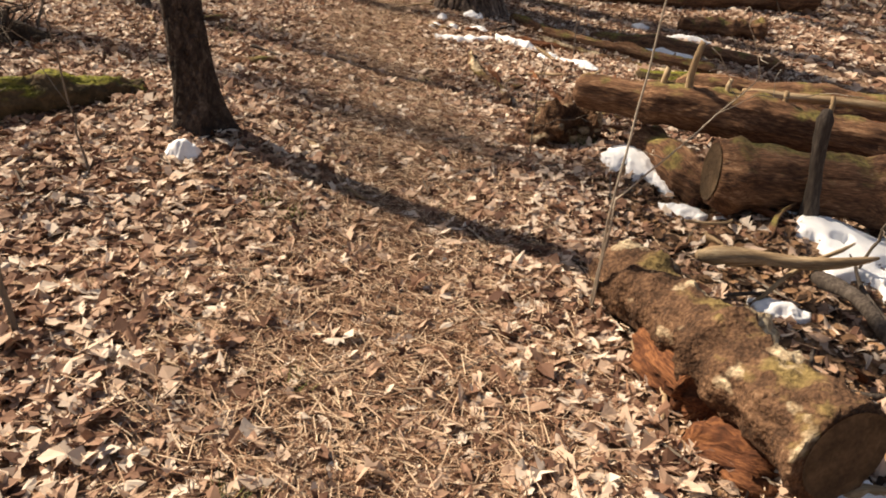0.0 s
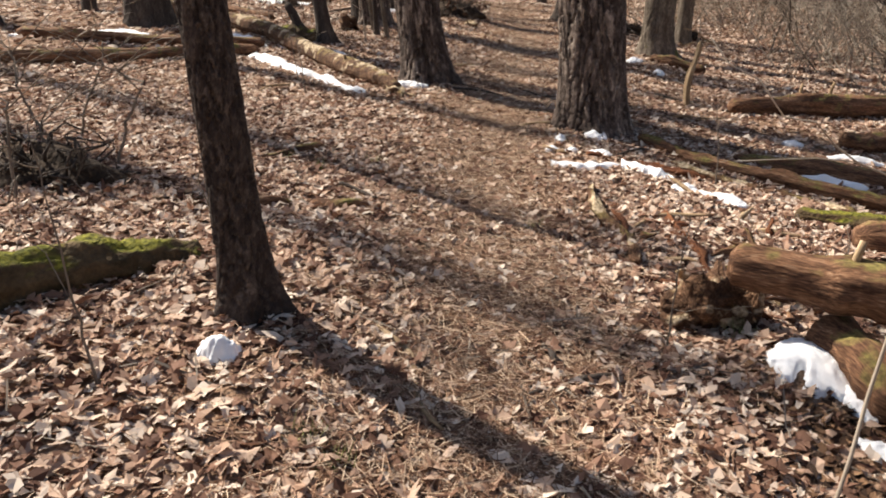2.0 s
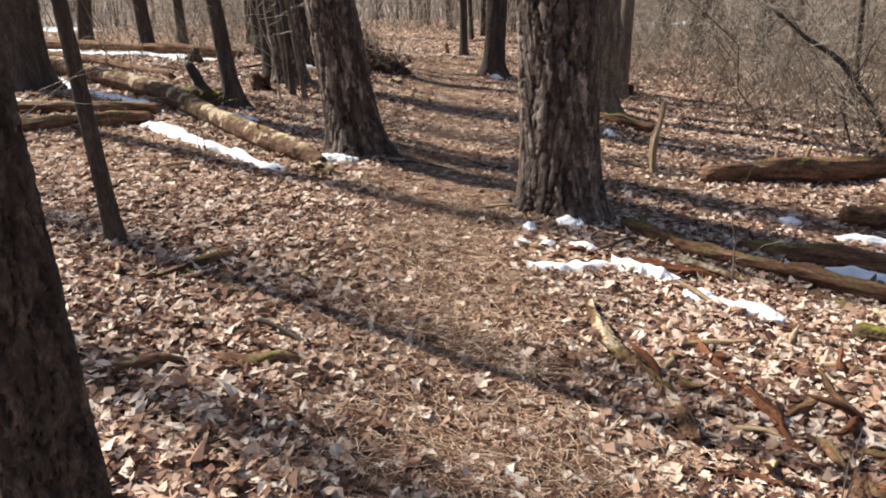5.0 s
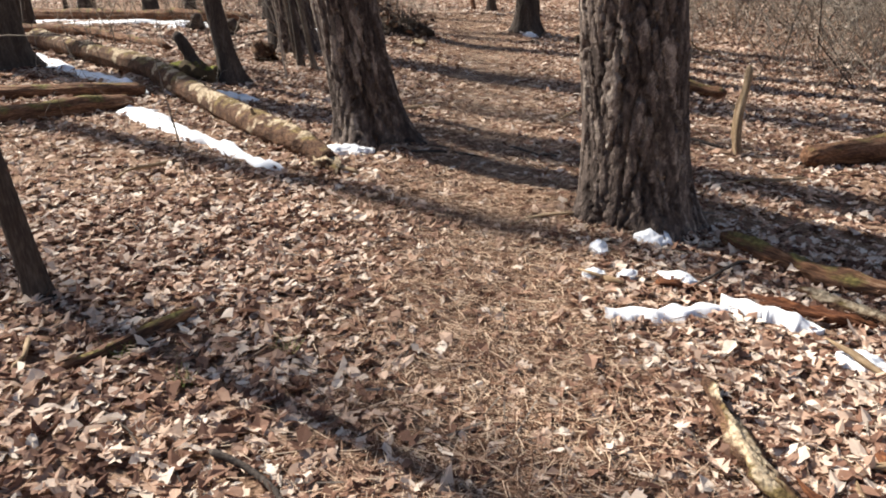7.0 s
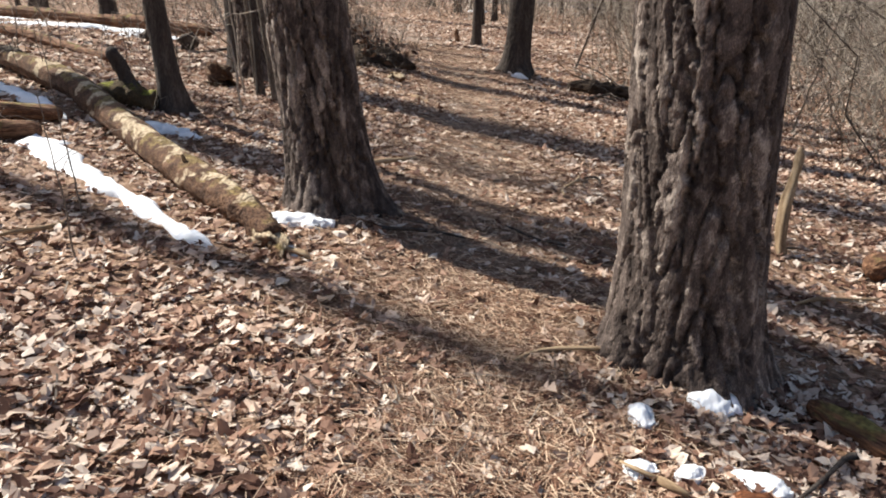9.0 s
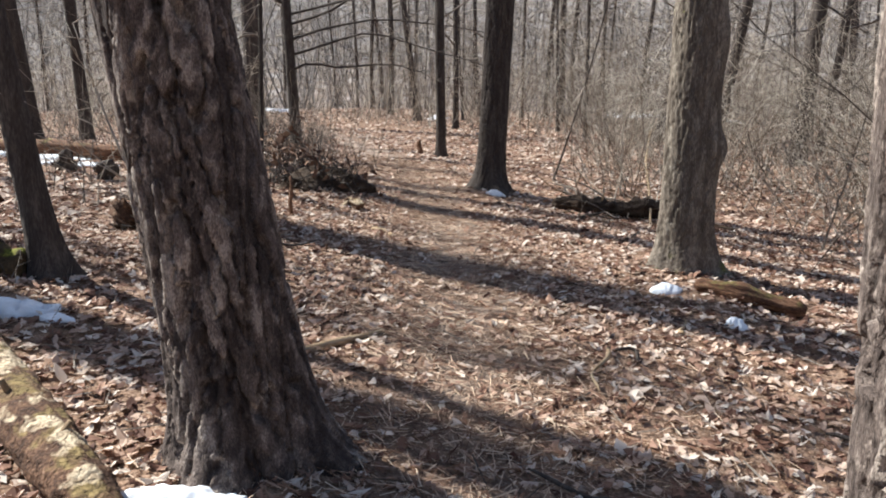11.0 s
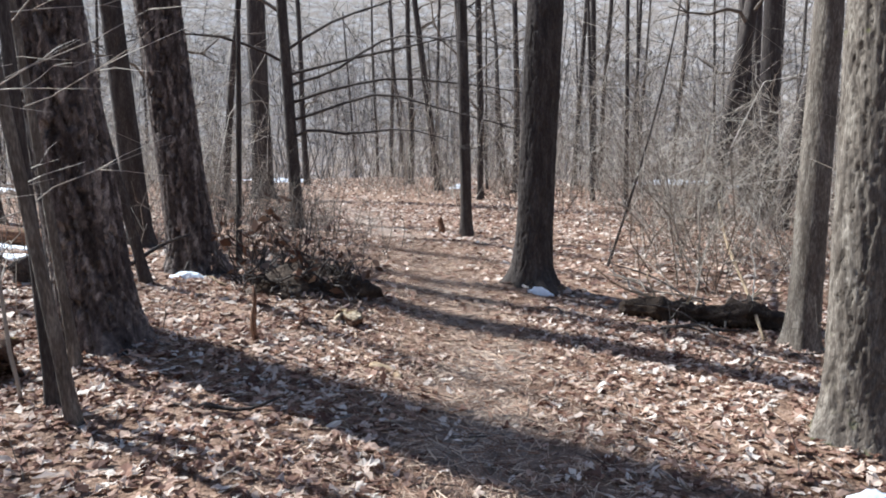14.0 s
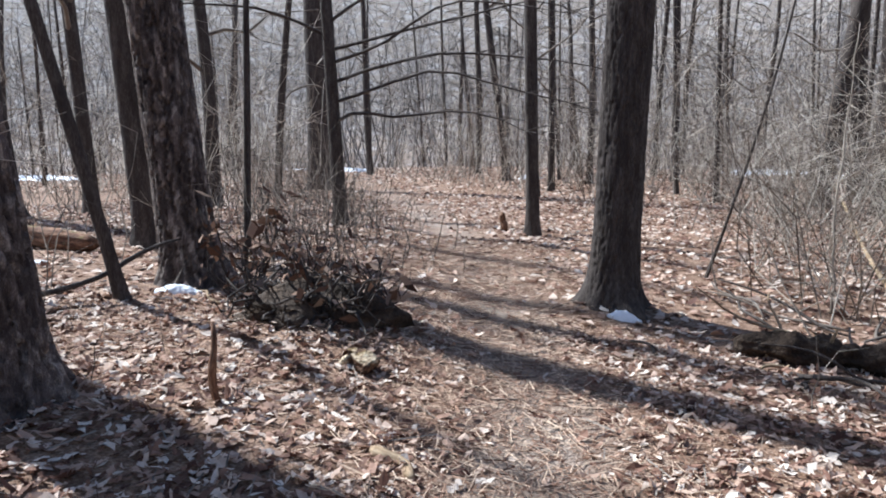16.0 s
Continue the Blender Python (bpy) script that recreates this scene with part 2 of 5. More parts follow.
# ---- building helpers ----
def mesh(name, V, Q=None, T=None, mat=None, smooth=True, attr=None, grain=None):
    """A mesh from arrays of vertices, quads and triangles."""
    me = bpy.data.meshes.new(name)
    V = np.asarray(V, np.float32)
    Q = np.zeros((0, 4), np.int32) if Q is None else np.asarray(Q, np.int32).reshape(-1, 4)
    T = np.zeros((0, 3), np.int32) if T is None else np.asarray(T, np.int32).reshape(-1, 3)
    me.vertices.add(len(V))
    me.vertices.foreach_set("co", V.ravel())
    loops = np.concatenate([Q.ravel(), T.ravel()])
    me.loops.add(len(loops))
    me.loops.foreach_set("vertex_index", loops)
    me.polygons.add(len(Q) + len(T))
    sizes = np.concatenate([np.full(len(Q), 4), np.full(len(T), 3)])
    me.polygons.foreach_set("loop_start", np.concatenate([[0], np.cumsum(sizes)[:-1]]).astype(np.int32))
    me.polygons.foreach_set("use_smooth", np.full(len(sizes), smooth))
    if attr is not None:
        a = me.attributes.new(attr[0], "FLOAT", "POINT")
        a.data.foreach_set("value", np.asarray(attr[1], np.float32))
    if grain is not None:
        a = me.attributes.new("grain", "FLOAT_VECTOR", "POINT")
        a.data.foreach_set("vector", np.asarray(grain, np.float32).ravel())
    if mat:
        me.materials.append(mat)
    me.update(calc_edges=True)
    me.validate()
    return me


def part(name, me, parent, label=""):
    ob = new(name, me)
    ob.parent = parent
    return tagged(ob, label) if label else ob


def thing(name, at, label, category, group="", kind=""):
    ob = new(name)
    ob.location = at
    ob.empty_display_size = 0.1
    return tagged(ob, label, category, group, kind)


def join(pieces):
    """Joins (V, Q, T) arrays into one."""
    V, Q, T, n = [], [], [], 0
    for v, q, t in pieces:
        V.append(v)
        Q.append(np.asarray(q, np.int32).reshape(-1, 4) + n)
        T.append(np.asarray(t, np.int32).reshape(-1, 3) + n)
        n += len(v)
    return np.concatenate(V), np.concatenate(Q), np.concatenate(T)


def tube(pts, rad, sides=8, cap=True, rough=0.0, seed=0, flat=1.0):
    """A tube along points with a radius at each; rough shakes its skin."""
    P = np.asarray(pts, float)
    n = len(P)
    R_ = np.broadcast_to(np.asarray(rad, float), (n,))
    D = np.gradient(P, axis=0)
    D /= np.linalg.norm(D, axis=1)[:, None] + 1e-9
    ref = np.array([0.0, 0, 1]) if abs(D[:, 2]).mean() < 0.8 else np.array([1.0, 0, 0])
    A = np.cross(D, ref)
    A /= np.linalg.norm(A, axis=1)[:, None] + 1e-9
    B = np.cross(A, D)
    th = np.arange(sides) * 2 * math.pi / sides
    rr = R_[:, None] * np.ones(sides)[None]
    if rough:
        r = np.random.default_rng(seed)
        k = np.arange(n)[:, None]
        for f, a in ((1, 0.5), (2, 0.35), (3, 0.3), (5, 0.22), (8, 0.15)):
            rr = rr * (1 + rough * a * np.sin(f * th[None] + r.uniform(0, 6) + np.sin(k * r.uniform(0.1, 0.7) + r.uniform(0, 6)) * 1.6))
        for f, a in ((9, 0.16), (14, 0.13), (19, 0.10)):
            rr = rr * (1 + rough * a * np.sign(np.sin(f * th[None] + r.uniform(0, 6) + 0.8 * np.sin(k * 0.13 + r.uniform(0, 6)))))
        rr = rr * (1 + rough * 0.28 * r.standard_normal(rr.shape))
    V = P[:, None] + rr[..., None] * (np.cos(th)[None, :, None] * A[:, None] + flat * np.sin(th)[None, :, None] * B[:, None])
    i = np.arange(n - 1)[:, None] * sides
    j = np.arange(sides)[None]
    j2 = (j + 1) % sides
    Q = np.stack([i + j, i + j2, i + sides + j2, i + sides + j], -1).reshape(-1, 4)
    V = V.reshape(-1, 3)
    T = np.zeros((0, 3), int)
    if cap:
        V = np.concatenate([V, P[:1], P[-1:]])
        a, b = n * sides, n * sides + 1
        s = np.arange(sides)
        s2 = (s + 1) % sides
        T = np.concatenate([np.stack([np.full(sides, a), s2, s], -1), np.stack([np.full(sides, b), (n - 1) * sides + s, (n - 1) * sides + s2], -1)])
    return V, Q, T


def stem(name, pts, rad, mat, sides=12, rough=0.1, seed=0):
    """The mesh of a tube whose grain runs along it."""
    P = np.asarray(pts, float)
    V, Q, T = tube(P, rad, sides, True, rough, seed)
    s = np.concatenate([[0], np.cumsum(np.linalg.norm(np.diff(P, axis=0), axis=1))])
    th = np.arange(sides) * 2 * math.pi / sides
    R_ = np.broadcast_to(np.asarray(rad, float), (len(P),)) + 0.004
    g = np.stack([R_[:, None] * np.cos(th)[None], R_[:, None] * np.sin(th)[None], np.broadcast_to(0.16 * s[:, None], (len(P), sides))], -1).reshape(-1, 3)
    g = np.concatenate([g, [(0, 0, 0), (0, 0, 0.16 * s[-1])]]) + seed * 0.77
    return mesh(name, V, Q, T, mat, grain=g)


def curve_points(a, b, n, sag=0.0, wob=0.0, seed=0):
    r = np.random.default_rng(seed)
    u = np.linspace(0, 1, n)[:, None]
    P = np.asarray(a, float) * (1 - u) + np.asarray(b, float) * u
    P[:, 2] += sag * 4 * u[:, 0] * (1 - u[:, 0])
    for f in (1, 2, 3.7):
        P += wob / f * np.sin(f * 3.1 * u + r.uniform(0, 6, 3)) * np.minimum(1, 4 * u * (1.05 - u))
    return P


def step(a, b, v):
    u = np.clip((np.asarray(v, float) - a) / (b - a), 0, 1)
    return u * u * (3 - 2 * u)


def wave(x, y, s, seed):
    """Smooth noise from a few sines."""
    r = np.random.default_rng(seed)
    z = 0
    for k in range(7):
        a, f = r.uniform(0, 6.28), s * r.uniform(0.6, 1.9)
        z = z + np.sin(f * (x * math.cos(a) + y * math.sin(a)) + r.uniform(0, 6.28))
    return z / 4.0


PATH_Y = (-5, 0, 4, 7, 9, 11, 15, 17, 19, 21, 28, 35, 60)
PATH_X = (0.3, 0.1, -0.3, -0.8, -1.0, -1.2, -1.55, -1.95, -2.3, -2.75, -5.1, -7.9, -20)


def off_path(x, y):
    return np.abs(x - np.interp(y, PATH_Y, PATH_X))


MOUNDS = [(1.62, 3.2, 0.38, 0.16), (0.95, 4.0, 0.3, 0.10), (1.15, 1.75, 0.3, 0.05), (-1.5, 3.75, 0.6, 0.07), (-3.2, 16.2, 0.6, 0.14),
          (-0.05, 8.2, 0.55, 0.05), (-1.95, 9.7, 0.55, 0.05), (0.6, 13.75, 0.5, 0.08), (0.7, 12.75, 0.35, 0.08), (2.0, 9.4, 0.6, 0.06),
          (-4.0, 14.4, 0.6, 0.05), (-1.08, 17.85, 0.5, 0.06), (-4.8, 12.2, 0.8, 0.08), (1.7, 5.6, 0.7, 0.08)]


def ground(x, y):
    x, y = np.asarray(x, float), np.asarray(y, float)
    z = -0.085 * (1 - 0.7 * step(16, 30, y)) * 8 * np.tanh(x / 8) + 0.02 - 0.08 * step(3.5, 6.5, y) + 0.05 * step(15, 22, y)
    d = off_path(x, y)
    z = z - 0.03 * np.exp(-(d / 0.45) ** 2) + 0.018 * wave(x, y, 2.2, 3) * step(0.1, 1.2, d) + 0.012 * wave(x, y, 6.0, 4) * step(0.2, 0.8, d)
    z = z + 0.05 * wave(x, y, 0.5, 5) * step(2, 8, d)
    for cx, cy, r, h in MOUNDS:
        z = z + h * np.exp(-((x - cx) ** 2 + (y - cy) ** 2) / r ** 2)
    far = np.hypot(x, y - 10)
    z = z - 1.6 * step(42, 75, far) + 58 * step(80, 260, far) * (1 + 0.3 * wave(x, y, 0.012, 6)) + 0.4 * wave(x, y, 0.07, 8) * step(45, 90, far)
    return z


def g3(x, y, h=0.0):
    return (x, y, float(ground(x, y)) + h)


# ---- ground ----
def spaced(a, b, s, far_a, far_b):
    mid = np.arange(a, b, s)
    up = b + np.cumsum(s * 1.22 ** np.arange(1, 60))
    dn = a - np.cumsum(s * 1.22 ** np.arange(1, 60))
    return np.concatenate([dn[dn > far_a][::-1], mid, up[up < far_b]])


xs, ys = spaced(-7, 6, 0.09, -1600, 1600), spaced(0, 22, 0.09, -1600, 1600)
X, Y = np.meshgrid(xs, ys)
nx = len(xs)
i = (np.arange(len(ys) - 1)[:, None] * nx + np.arange(nx - 1)[None]).ravel()
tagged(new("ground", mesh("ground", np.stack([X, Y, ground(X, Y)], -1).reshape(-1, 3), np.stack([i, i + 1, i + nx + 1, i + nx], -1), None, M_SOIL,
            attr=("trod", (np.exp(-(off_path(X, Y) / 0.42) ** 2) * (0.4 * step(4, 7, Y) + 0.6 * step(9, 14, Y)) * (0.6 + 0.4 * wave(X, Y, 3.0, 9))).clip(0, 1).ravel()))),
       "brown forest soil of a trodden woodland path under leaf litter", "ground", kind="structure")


# ---- trees ----
def worley(u, v, nu, seed):
    """Distances to the nearest and second nearest of jittered points on a grid that wraps round in u, and a tone for the nearest."""
    r = np.random.default_rng(seed)
    nv = int(v.max()) + 4
    J = r.uniform(0.1, 0.9, (nv, nu, 2))
    tone = r.uniform(0, 1, (nv, nu))
    iu, iv = np.floor(u).astype(int), np.floor(v).astype(int)
    f1, f2, tn = np.full(u.shape, 9.0), np.full(u.shape, 9.0), np.zeros(u.shape)
    for a in (-1, 0, 1):
        for b in (-1, 0, 1):
            cu, cv = iu + a, np.clip(iv + b, 0, nv - 1)
            p = J[cv, cu % nu]
            d = np.hypot(cu + p[..., 0] - u, iv + b + p[..., 1] - v)
            near = d < f1
            f2 = np.where(near, f1, np.minimum(f2, d))
            tn = np.where(near, tone[cv, cu % nu], tn)
            f1 = np.where(near, d, f1)
    return f1, f2, tn


def bark_trunk(r0, lean, height, sides, fine_top, dz, plates, depth, flare, seed, bend=0.0, plate_h=0.46, roots=5, taper=0.5, bumps=()):
    """A trunk with bark plates and furrows in its skin, round (0, 0, 0) at the ground."""
    rr = np.random.default_rng(seed)
    zs = np.concatenate([np.arange(-0.25, fine_top, dz), np.linspace(fine_top, height, 14)])
    th = np.arange(sides) * 2 * math.pi / sides
    Z, TH = np.meshgrid(zs, th, indexing="ij")
    R_ = r0 * (1 - taper * np.clip(Z / height, 0, 1) ** 1.1)
    root = np.maximum(0, sum(np.cos(k * TH + rr.uniform(0, 6)) for k in (roots, roots - 2)) * 0.5 + 0.4)
    R_ = R_ * (1 + flare * np.exp(-np.maximum(Z, -0.05) / 0.16) * (0.55 + 0.75 * root) + 0.10 * flare * np.exp(-np.maximum(Z, 0) / 0.7))
    R_ = R_ * (1 + 0.03 * np.sin(2 * TH + 1.3 * Z + rr.uniform(0, 6)) + 0.025 * np.sin(3 * TH - 0.9 * Z + rr.uniform(0, 6)))
    for bz, bt, bh, bw in bumps:
        dt = np.abs((TH - bt + math.pi) % (2 * math.pi) - math.pi)
        R_ = R_ + bh * np.exp(-((Z - bz) / bw) ** 2 - (dt * r0 / bw) ** 2)
    u = TH / (2 * math.pi) * plates
    v = (Z + 0.5) / plate_h
    w1 = 0.34 * np.sin(v * 1.3 + 2 * TH) + 0.22 * np.sin(v * 2.9 + 3 * TH + 1) + 0.10 * np.sin(v * 6.3 - 5 * TH)
    jag = 0.05 * np.sign(np.sin(v * 9 + 7 * TH + 3 * w1)) + 0.05 * np.sin(v * 23 - 13 * TH) + 0.04 * np.sign(np.sin(v * 31 - 11 * TH))
    f1, f2, tone = worley(u + 0.5 * w1 + jag, v * 0.95 + 0.8 * np.sin(5 * TH) + 0.3 * jag, plates, seed)
    h1, h2, tone2 = worley(u * 2 + w1 + 2 * jag, v * 2.6 + 0.6 * np.sin(7 * TH) + jag, plates * 2, seed + 2)
    k1, k2, tone3 = worley(u * 4 + 2 * w1 + 2 * jag, v * 8.0 + 0.5 * np.sin(11 * TH) + jag, plates * 4, seed + 3)
    edge = step(0.03, 0.10 + 0.08 * tone2, f2 - f1)
    crack = 1 - step(0.0, 0.08, h2 - h1)
    skin = depth * (edge - 0.85) + depth * edge * (0.26 * (tone - 0.5) + 0.30 * (tone2 - 0.5) + 0.10 * (tone3 - 0.5) - 0.16 * crack)
    skin = skin * np.where(Z > fine_top, 0.5, 1) + depth * 0.012 * rr.standard_normal(Z.shape)
    R_ = R_ + skin
    cx = lean[0] * Z + bend * np.sin(Z * 0.55)
    cy = lean[1] * Z
    V = np.stack([cx + R_ * np.cos(TH), cy + R_ * np.sin(TH), Z], -1).reshape(-1, 3)
    n = len(zs)
    i = np.arange(n - 1)[:, None] * sides
    j = np.arange(sides)[None]
    j2 = (j + 1) % sides
    Q = np.stack([i + j, i + j2, i + sides + j2, i + sides + j], -1).reshape(-1, 4)
    tone_v = np.clip(0.47 + 0.14 * (tone - 0.5) + 0.28 * (tone2 - 0.5) + 0.24 * (tone3 - 0.5), 0, 1)
    return V, Q, np.zeros((0, 3), int), tone_v.ravel()


def limbs(start, height, lean, r0, count, spread, seed, low=0.3, twigs=3, droop=0.0, sides=4):
    """Bare limbs and twigs of a crown, as one array."""
    r = np.random.default_rng(seed)
    out, main = [], []
    for k in range(count):
        z = height * r.uniform(low, 0.98)
        a = r.uniform(0, 6.28)
        L_ = spread * (1.15 - 0.75 * z / height) * r.uniform(0.6, 1.2)
        p0 = np.array([lean[0] * z, lean[1] * z, z])
        tip = p0 + [L_ * math.cos(a), L_ * math.sin(a), L_ * r.uniform(0.1, 0.9) - droop * L_]
        P = curve_points(p0, tip, 6, 0.08 * L_, 0.08 * L_, int(r.integers(1e6)))
        rad = r0 * (1 - 0.75 * z / height) * 0.4
        main.append(tube(P, np.linspace(rad, rad * 0.15, 6) + 0.003, sides, False))
        for q in range(twigs):
            s = int(r.integers(2, 6))
            b = a + r.uniform(-1.2, 1.2)
            l2 = L_ * r.uniform(0.25, 0.6)
            t2 = P[s] + [l2 * math.cos(b), l2 * math.sin(b), l2 * r.uniform(-0.2 - droop, 0.7)]
            P2 = curve_points(P[s], t2, 4, 0, 0.08 * l2, int(r.integers(1e6)))
            out.append(tube(P2, np.linspace(rad * 0.35, 0.003, 4) + 0.002, 3, False))
            for w in range(2):
                l3 = l2 * r.uniform(0.3, 0.6)
                c = b + r.uniform(-1.3, 1.3)
                m_ = P2[int(r.integers(1, 4))]
                out.append(tube(curve_points(m_, m_ + [l3 * math.cos(c), l3 * math.sin(c), l3 * r.uniform(-0.2, 0.7)], 3, 0, 0.05 * l3, q), (0.004, 0.003, 0.002), 3, False))
    return main, out


def add_limbs(t, mat, *args, **kw):
    main, fine = limbs(*args, **kw)
    for m_ in main:
        part("limb", mesh("limb", *m_, mat), t)
    tagged(part("twig_spray", mesh("twig_spray", *join(fine), mat), t), kind="stuff")


def needle_crown(height, lean, seed, spread=2.2, low=0.62, clumps=170):
    """Limbs with clumps of needles, high up a pine."""
    r = np.random.default_rng(seed)
    V, T = [], []
    for k in range(clumps):
        z = height * r.uniform(low, 1.02)
        a, d = r.uniform(0, 6.28), spread * (1.1 - 0.8 * (z / height - low) / (1 - low)) * r.uniform(0.25, 1)
        c = np.array([lean[0] * z + d * math.cos(a), lean[1] * z + d * math.sin(a), z])
        dirs = r.standard_normal((16, 3)) + [0.5 * math.cos(a), 0.5 * math.sin(a), 0.3]
        dirs /= np.linalg.norm(dirs, axis=1)[:, None]
        side = np.cross(dirs, r.standard_normal((16, 3)))
        side *= 0.02 / (np.linalg.norm(side, axis=1)[:, None] + 1e-6)
        V.append(np.stack([c + side, c - side, c + dirs * r.uniform(0.2, 0.38, (16, 1))], 1).reshape(-1, 3))
    V = np.concatenate(V)
    return V, np.zeros((0, 4), int), np.arange(len(V)).reshape(-1, 3)


def big_pine(x, y, r0, lean, label, seed, sides=150, fine_top=3.0, dz=0.013, plates=15, depth=0.026, flare=0.45, height=17.0, mat=M_PINE, **kw):
    t = thing("pine_tree", g3(x, y), label, "tree", "old pines beside the path")
    V, Q, T, tone = bark_trunk(r0, lean, height, sides, fine_top, dz, plates, depth, flare, seed, **kw)
    part("trunk", mesh("trunk", V, Q, T, mat, attr=("plate", tone)), t)
    add_limbs(t, mat, 0, height, lean, r0, 16, 2.6, seed, low=0.55, twigs=1)
    tagged(part("crown", mesh("crown", *needle_crown(height, lean, seed), M_PINE_GREEN), t, "dark green pine needles in loose clumps"), kind="stuff")
    return t


blazed = big_pine(-0.08, 8.22, 0.300, (-0.05, 0.003), "massive pine trunk with deep furrowed plated bark beside the path", 11, sides=200, plates=16, depth=0.038, flare=0.3, dz=0.012, fine_top=2.4)
big_pine(-2.02, 9.70, 0.238, (-0.132, -0.026), "leaning pine trunk with dark plated bark and flared roots", 12, sides=200, plates=15, depth=0.036, flare=0.45, dz=0.012, fine_top=2.5)
big_pine(-1.265, 3.65, 0.088, (-0.045, -0.02), "slim young pine with scaly dark bark beside the path", 13, sides=110, plates=9, depth=0.014, flare=0.6, height=11, plate_h=0.15, dz=0.008, fine_top=1.8, bend=0.012, mat=M_YOUNG)
big_pine(-4.1, 14.4, 0.24, (-0.085, -0.05), "leaning pine with reddish brown plated bark at the path", 14, sides=120, dz=0.018, fine_top=3.4, depth=0.04)
big_pine(-4.77, 17.5, 0.24, (-0.07, -0.033), "tall leaning pine with dark plated bark behind a root mound", 15, sides=110, dz=0.02, fine_top=4.2, depth=0.04)


th = np.linspace(-2.12, -1.77, 9)
zz = np.linspace(1.72, 1.90, 9)
TH, ZZ = np.meshgrid(th, zz)
rr = 0.318 + 0.006 * np.sin(TH * 40) * np.sin(ZZ * 55)
i = (np.arange(8)[:, None] * 9 + np.arange(8)[None]).ravel()
part("paint_blaze", mesh("paint_blaze", np.stack([-0.05 * ZZ + rr * np.cos(TH), rr * np.sin(TH), ZZ], -1).reshape(-1, 3), np.stack([i, i + 1, i + 10, i + 9], -1), None, M_BLUE), blazed, "faded blue painted trail mark on the bark")


def hardwood(x, y, r0, lean, height, label, seed, mat=M_OAK, sides=40, dz=0.03, fine_top=3.5, plates=18, depth=0.008, flare=0.4, low=0.4, count=12,
             spread=2.6, twigs=3, plate_h=0.3, name="tree", group="trees of the wood", **kw):
    t = thing(name, g3(x, y), label, "tree", group)
    V, Q, T, tone = bark_trunk(r0, lean, height, sides, fine_top, dz, plates, depth, flare, seed, plate_h=plate_h, **kw)
    part("trunk", mesh("trunk", V, Q, T, mat, attr=("plate", tone)), t)
    if count:
        add_limbs(t, M_TWIG, 0, height, lean, r0, count, spread, seed, low=low, twigs=twigs)
    return t


hardwood(-1.08, 17.88, 0.200, (0.047, 0.0), 15, "straight dark oak trunk with ridged bark beside the path", 21, sides=110, dz=0.02, plates=24, depth=0.020, flare=0.55, fine_top=4.0)
hardwood(0.66, 13.77, 0.222, (0.0, 0.0), 14, "pale grey tree trunk with mossy foot and burls", 22, M_PALE_BARK, sides=110, dz=0.02, plates=26, depth=0.018, flare=0.4,
         bumps=((1.05, 0.1, 0.06, 0.13), (1.95, 0.3, 0.05, 0.25), (1.0, -0.6, 0.03, 0.2)))
hardwood(1.2, 16.2, 0.13, (0.03, -0.004), 12, "slender grey tree standing behind the mossy stones", 23, M_PALE_BARK, depth=0.006)
hardwood(-2.08, 22.8, 0.100, (-0.013, 0), 12, "slim dark tree at the edge of the path", 24, low=0.25, count=14)
hardwood(-4.14, 39.8, 0.15, (-0.116, -0.011), 14, "thin leaning tree far along the path", 25, sides=16, dz=0.1, depth=0.004)
tree_branchy = hardwood(-5.12, 22.9, 0.105, (-0.037, -0.011), 11, "slim dark tree with long low spreading branches", 26, low=0.3, count=10)
for k, (z0, dx, dy, dz_) in enumerate(((1.9, 4.2, -0.6, 0.2), (2.2, 4.6, 0.3, 0.5), (2.5, 3.6, -1.2, 0.9), (2.7, 4.0, 0.9, 0.9), (3.1, 3.2, -0.3, 1.1), (1.6, 3.0, -1.0, 0.3), (2.9, -2.4, -1.0, 0.8))):
    p0 = np.array([-0.037 * z0, -0.011 * z0, z0])
    P = curve_points(p0, p0 + [dx, dy, dz_ - 0.5], 9, 0.35, 0.12, k)
    branch = part("branch", mesh("branch", *tube(P, np.linspace(0.03, 0.006, 9), 5, False), M_OAK), tree_branchy, "long dark bare branch with side twigs")
    r = np.random.default_rng(k)
    for q in range(9):
        b = P[int(r.integers(2, 9))]
        l = r.uniform(0.4, 1.1)
        part("twig", mesh("twig", *tube(curve_points(b, b + [l * np.sign(dx) * 0.8, l * r.uniform(-0.6, 0.6), l * r.uniform(-0.35, 0.4)], 4, 0, 0.04, q), (0.008, 0.006, 0.004, 0.003), 3, False), M_OAK), branch)

hardwood(-9.3, 33.7, 0.34, (0, 0), 15, "broad pale brown trunk where the path bends", 27, sides=36, dz=0.08, depth=0.01)
hardwood(-4.36, 17.75, 0.034, (0.028, 0.012), 6, "thin dark sapling beside the root mound", 28, sides=10, dz=0.2, depth=0.002, count=8, spread=0.9, low=0.4, bend=0.03)
hardwood(-4.86, 16.58, 0.052, (-0.19, -0.127), 7, "thin dark tree leaning away from the path", 29, sides=16, dz=0.1, depth=0.003, count=8, spread=1.0, bend=0.05)
hardwood(-6.2, 19.2, 0.15, (-0.056, -0.035), 13, "dark trunk standing behind the leaning pines", 30, depth=0.009)
hardwood(5.7, 33, 0.21, (-0.036, 0.011), 14, "dark upright trunk in the thicket", 31, sides=24, dz=0.1)
hardwood(5.0, 29, 0.25, (-0.006, 0.002), 14, "forked dark trunk in the thicket", 32, sides=26, dz=0.1)
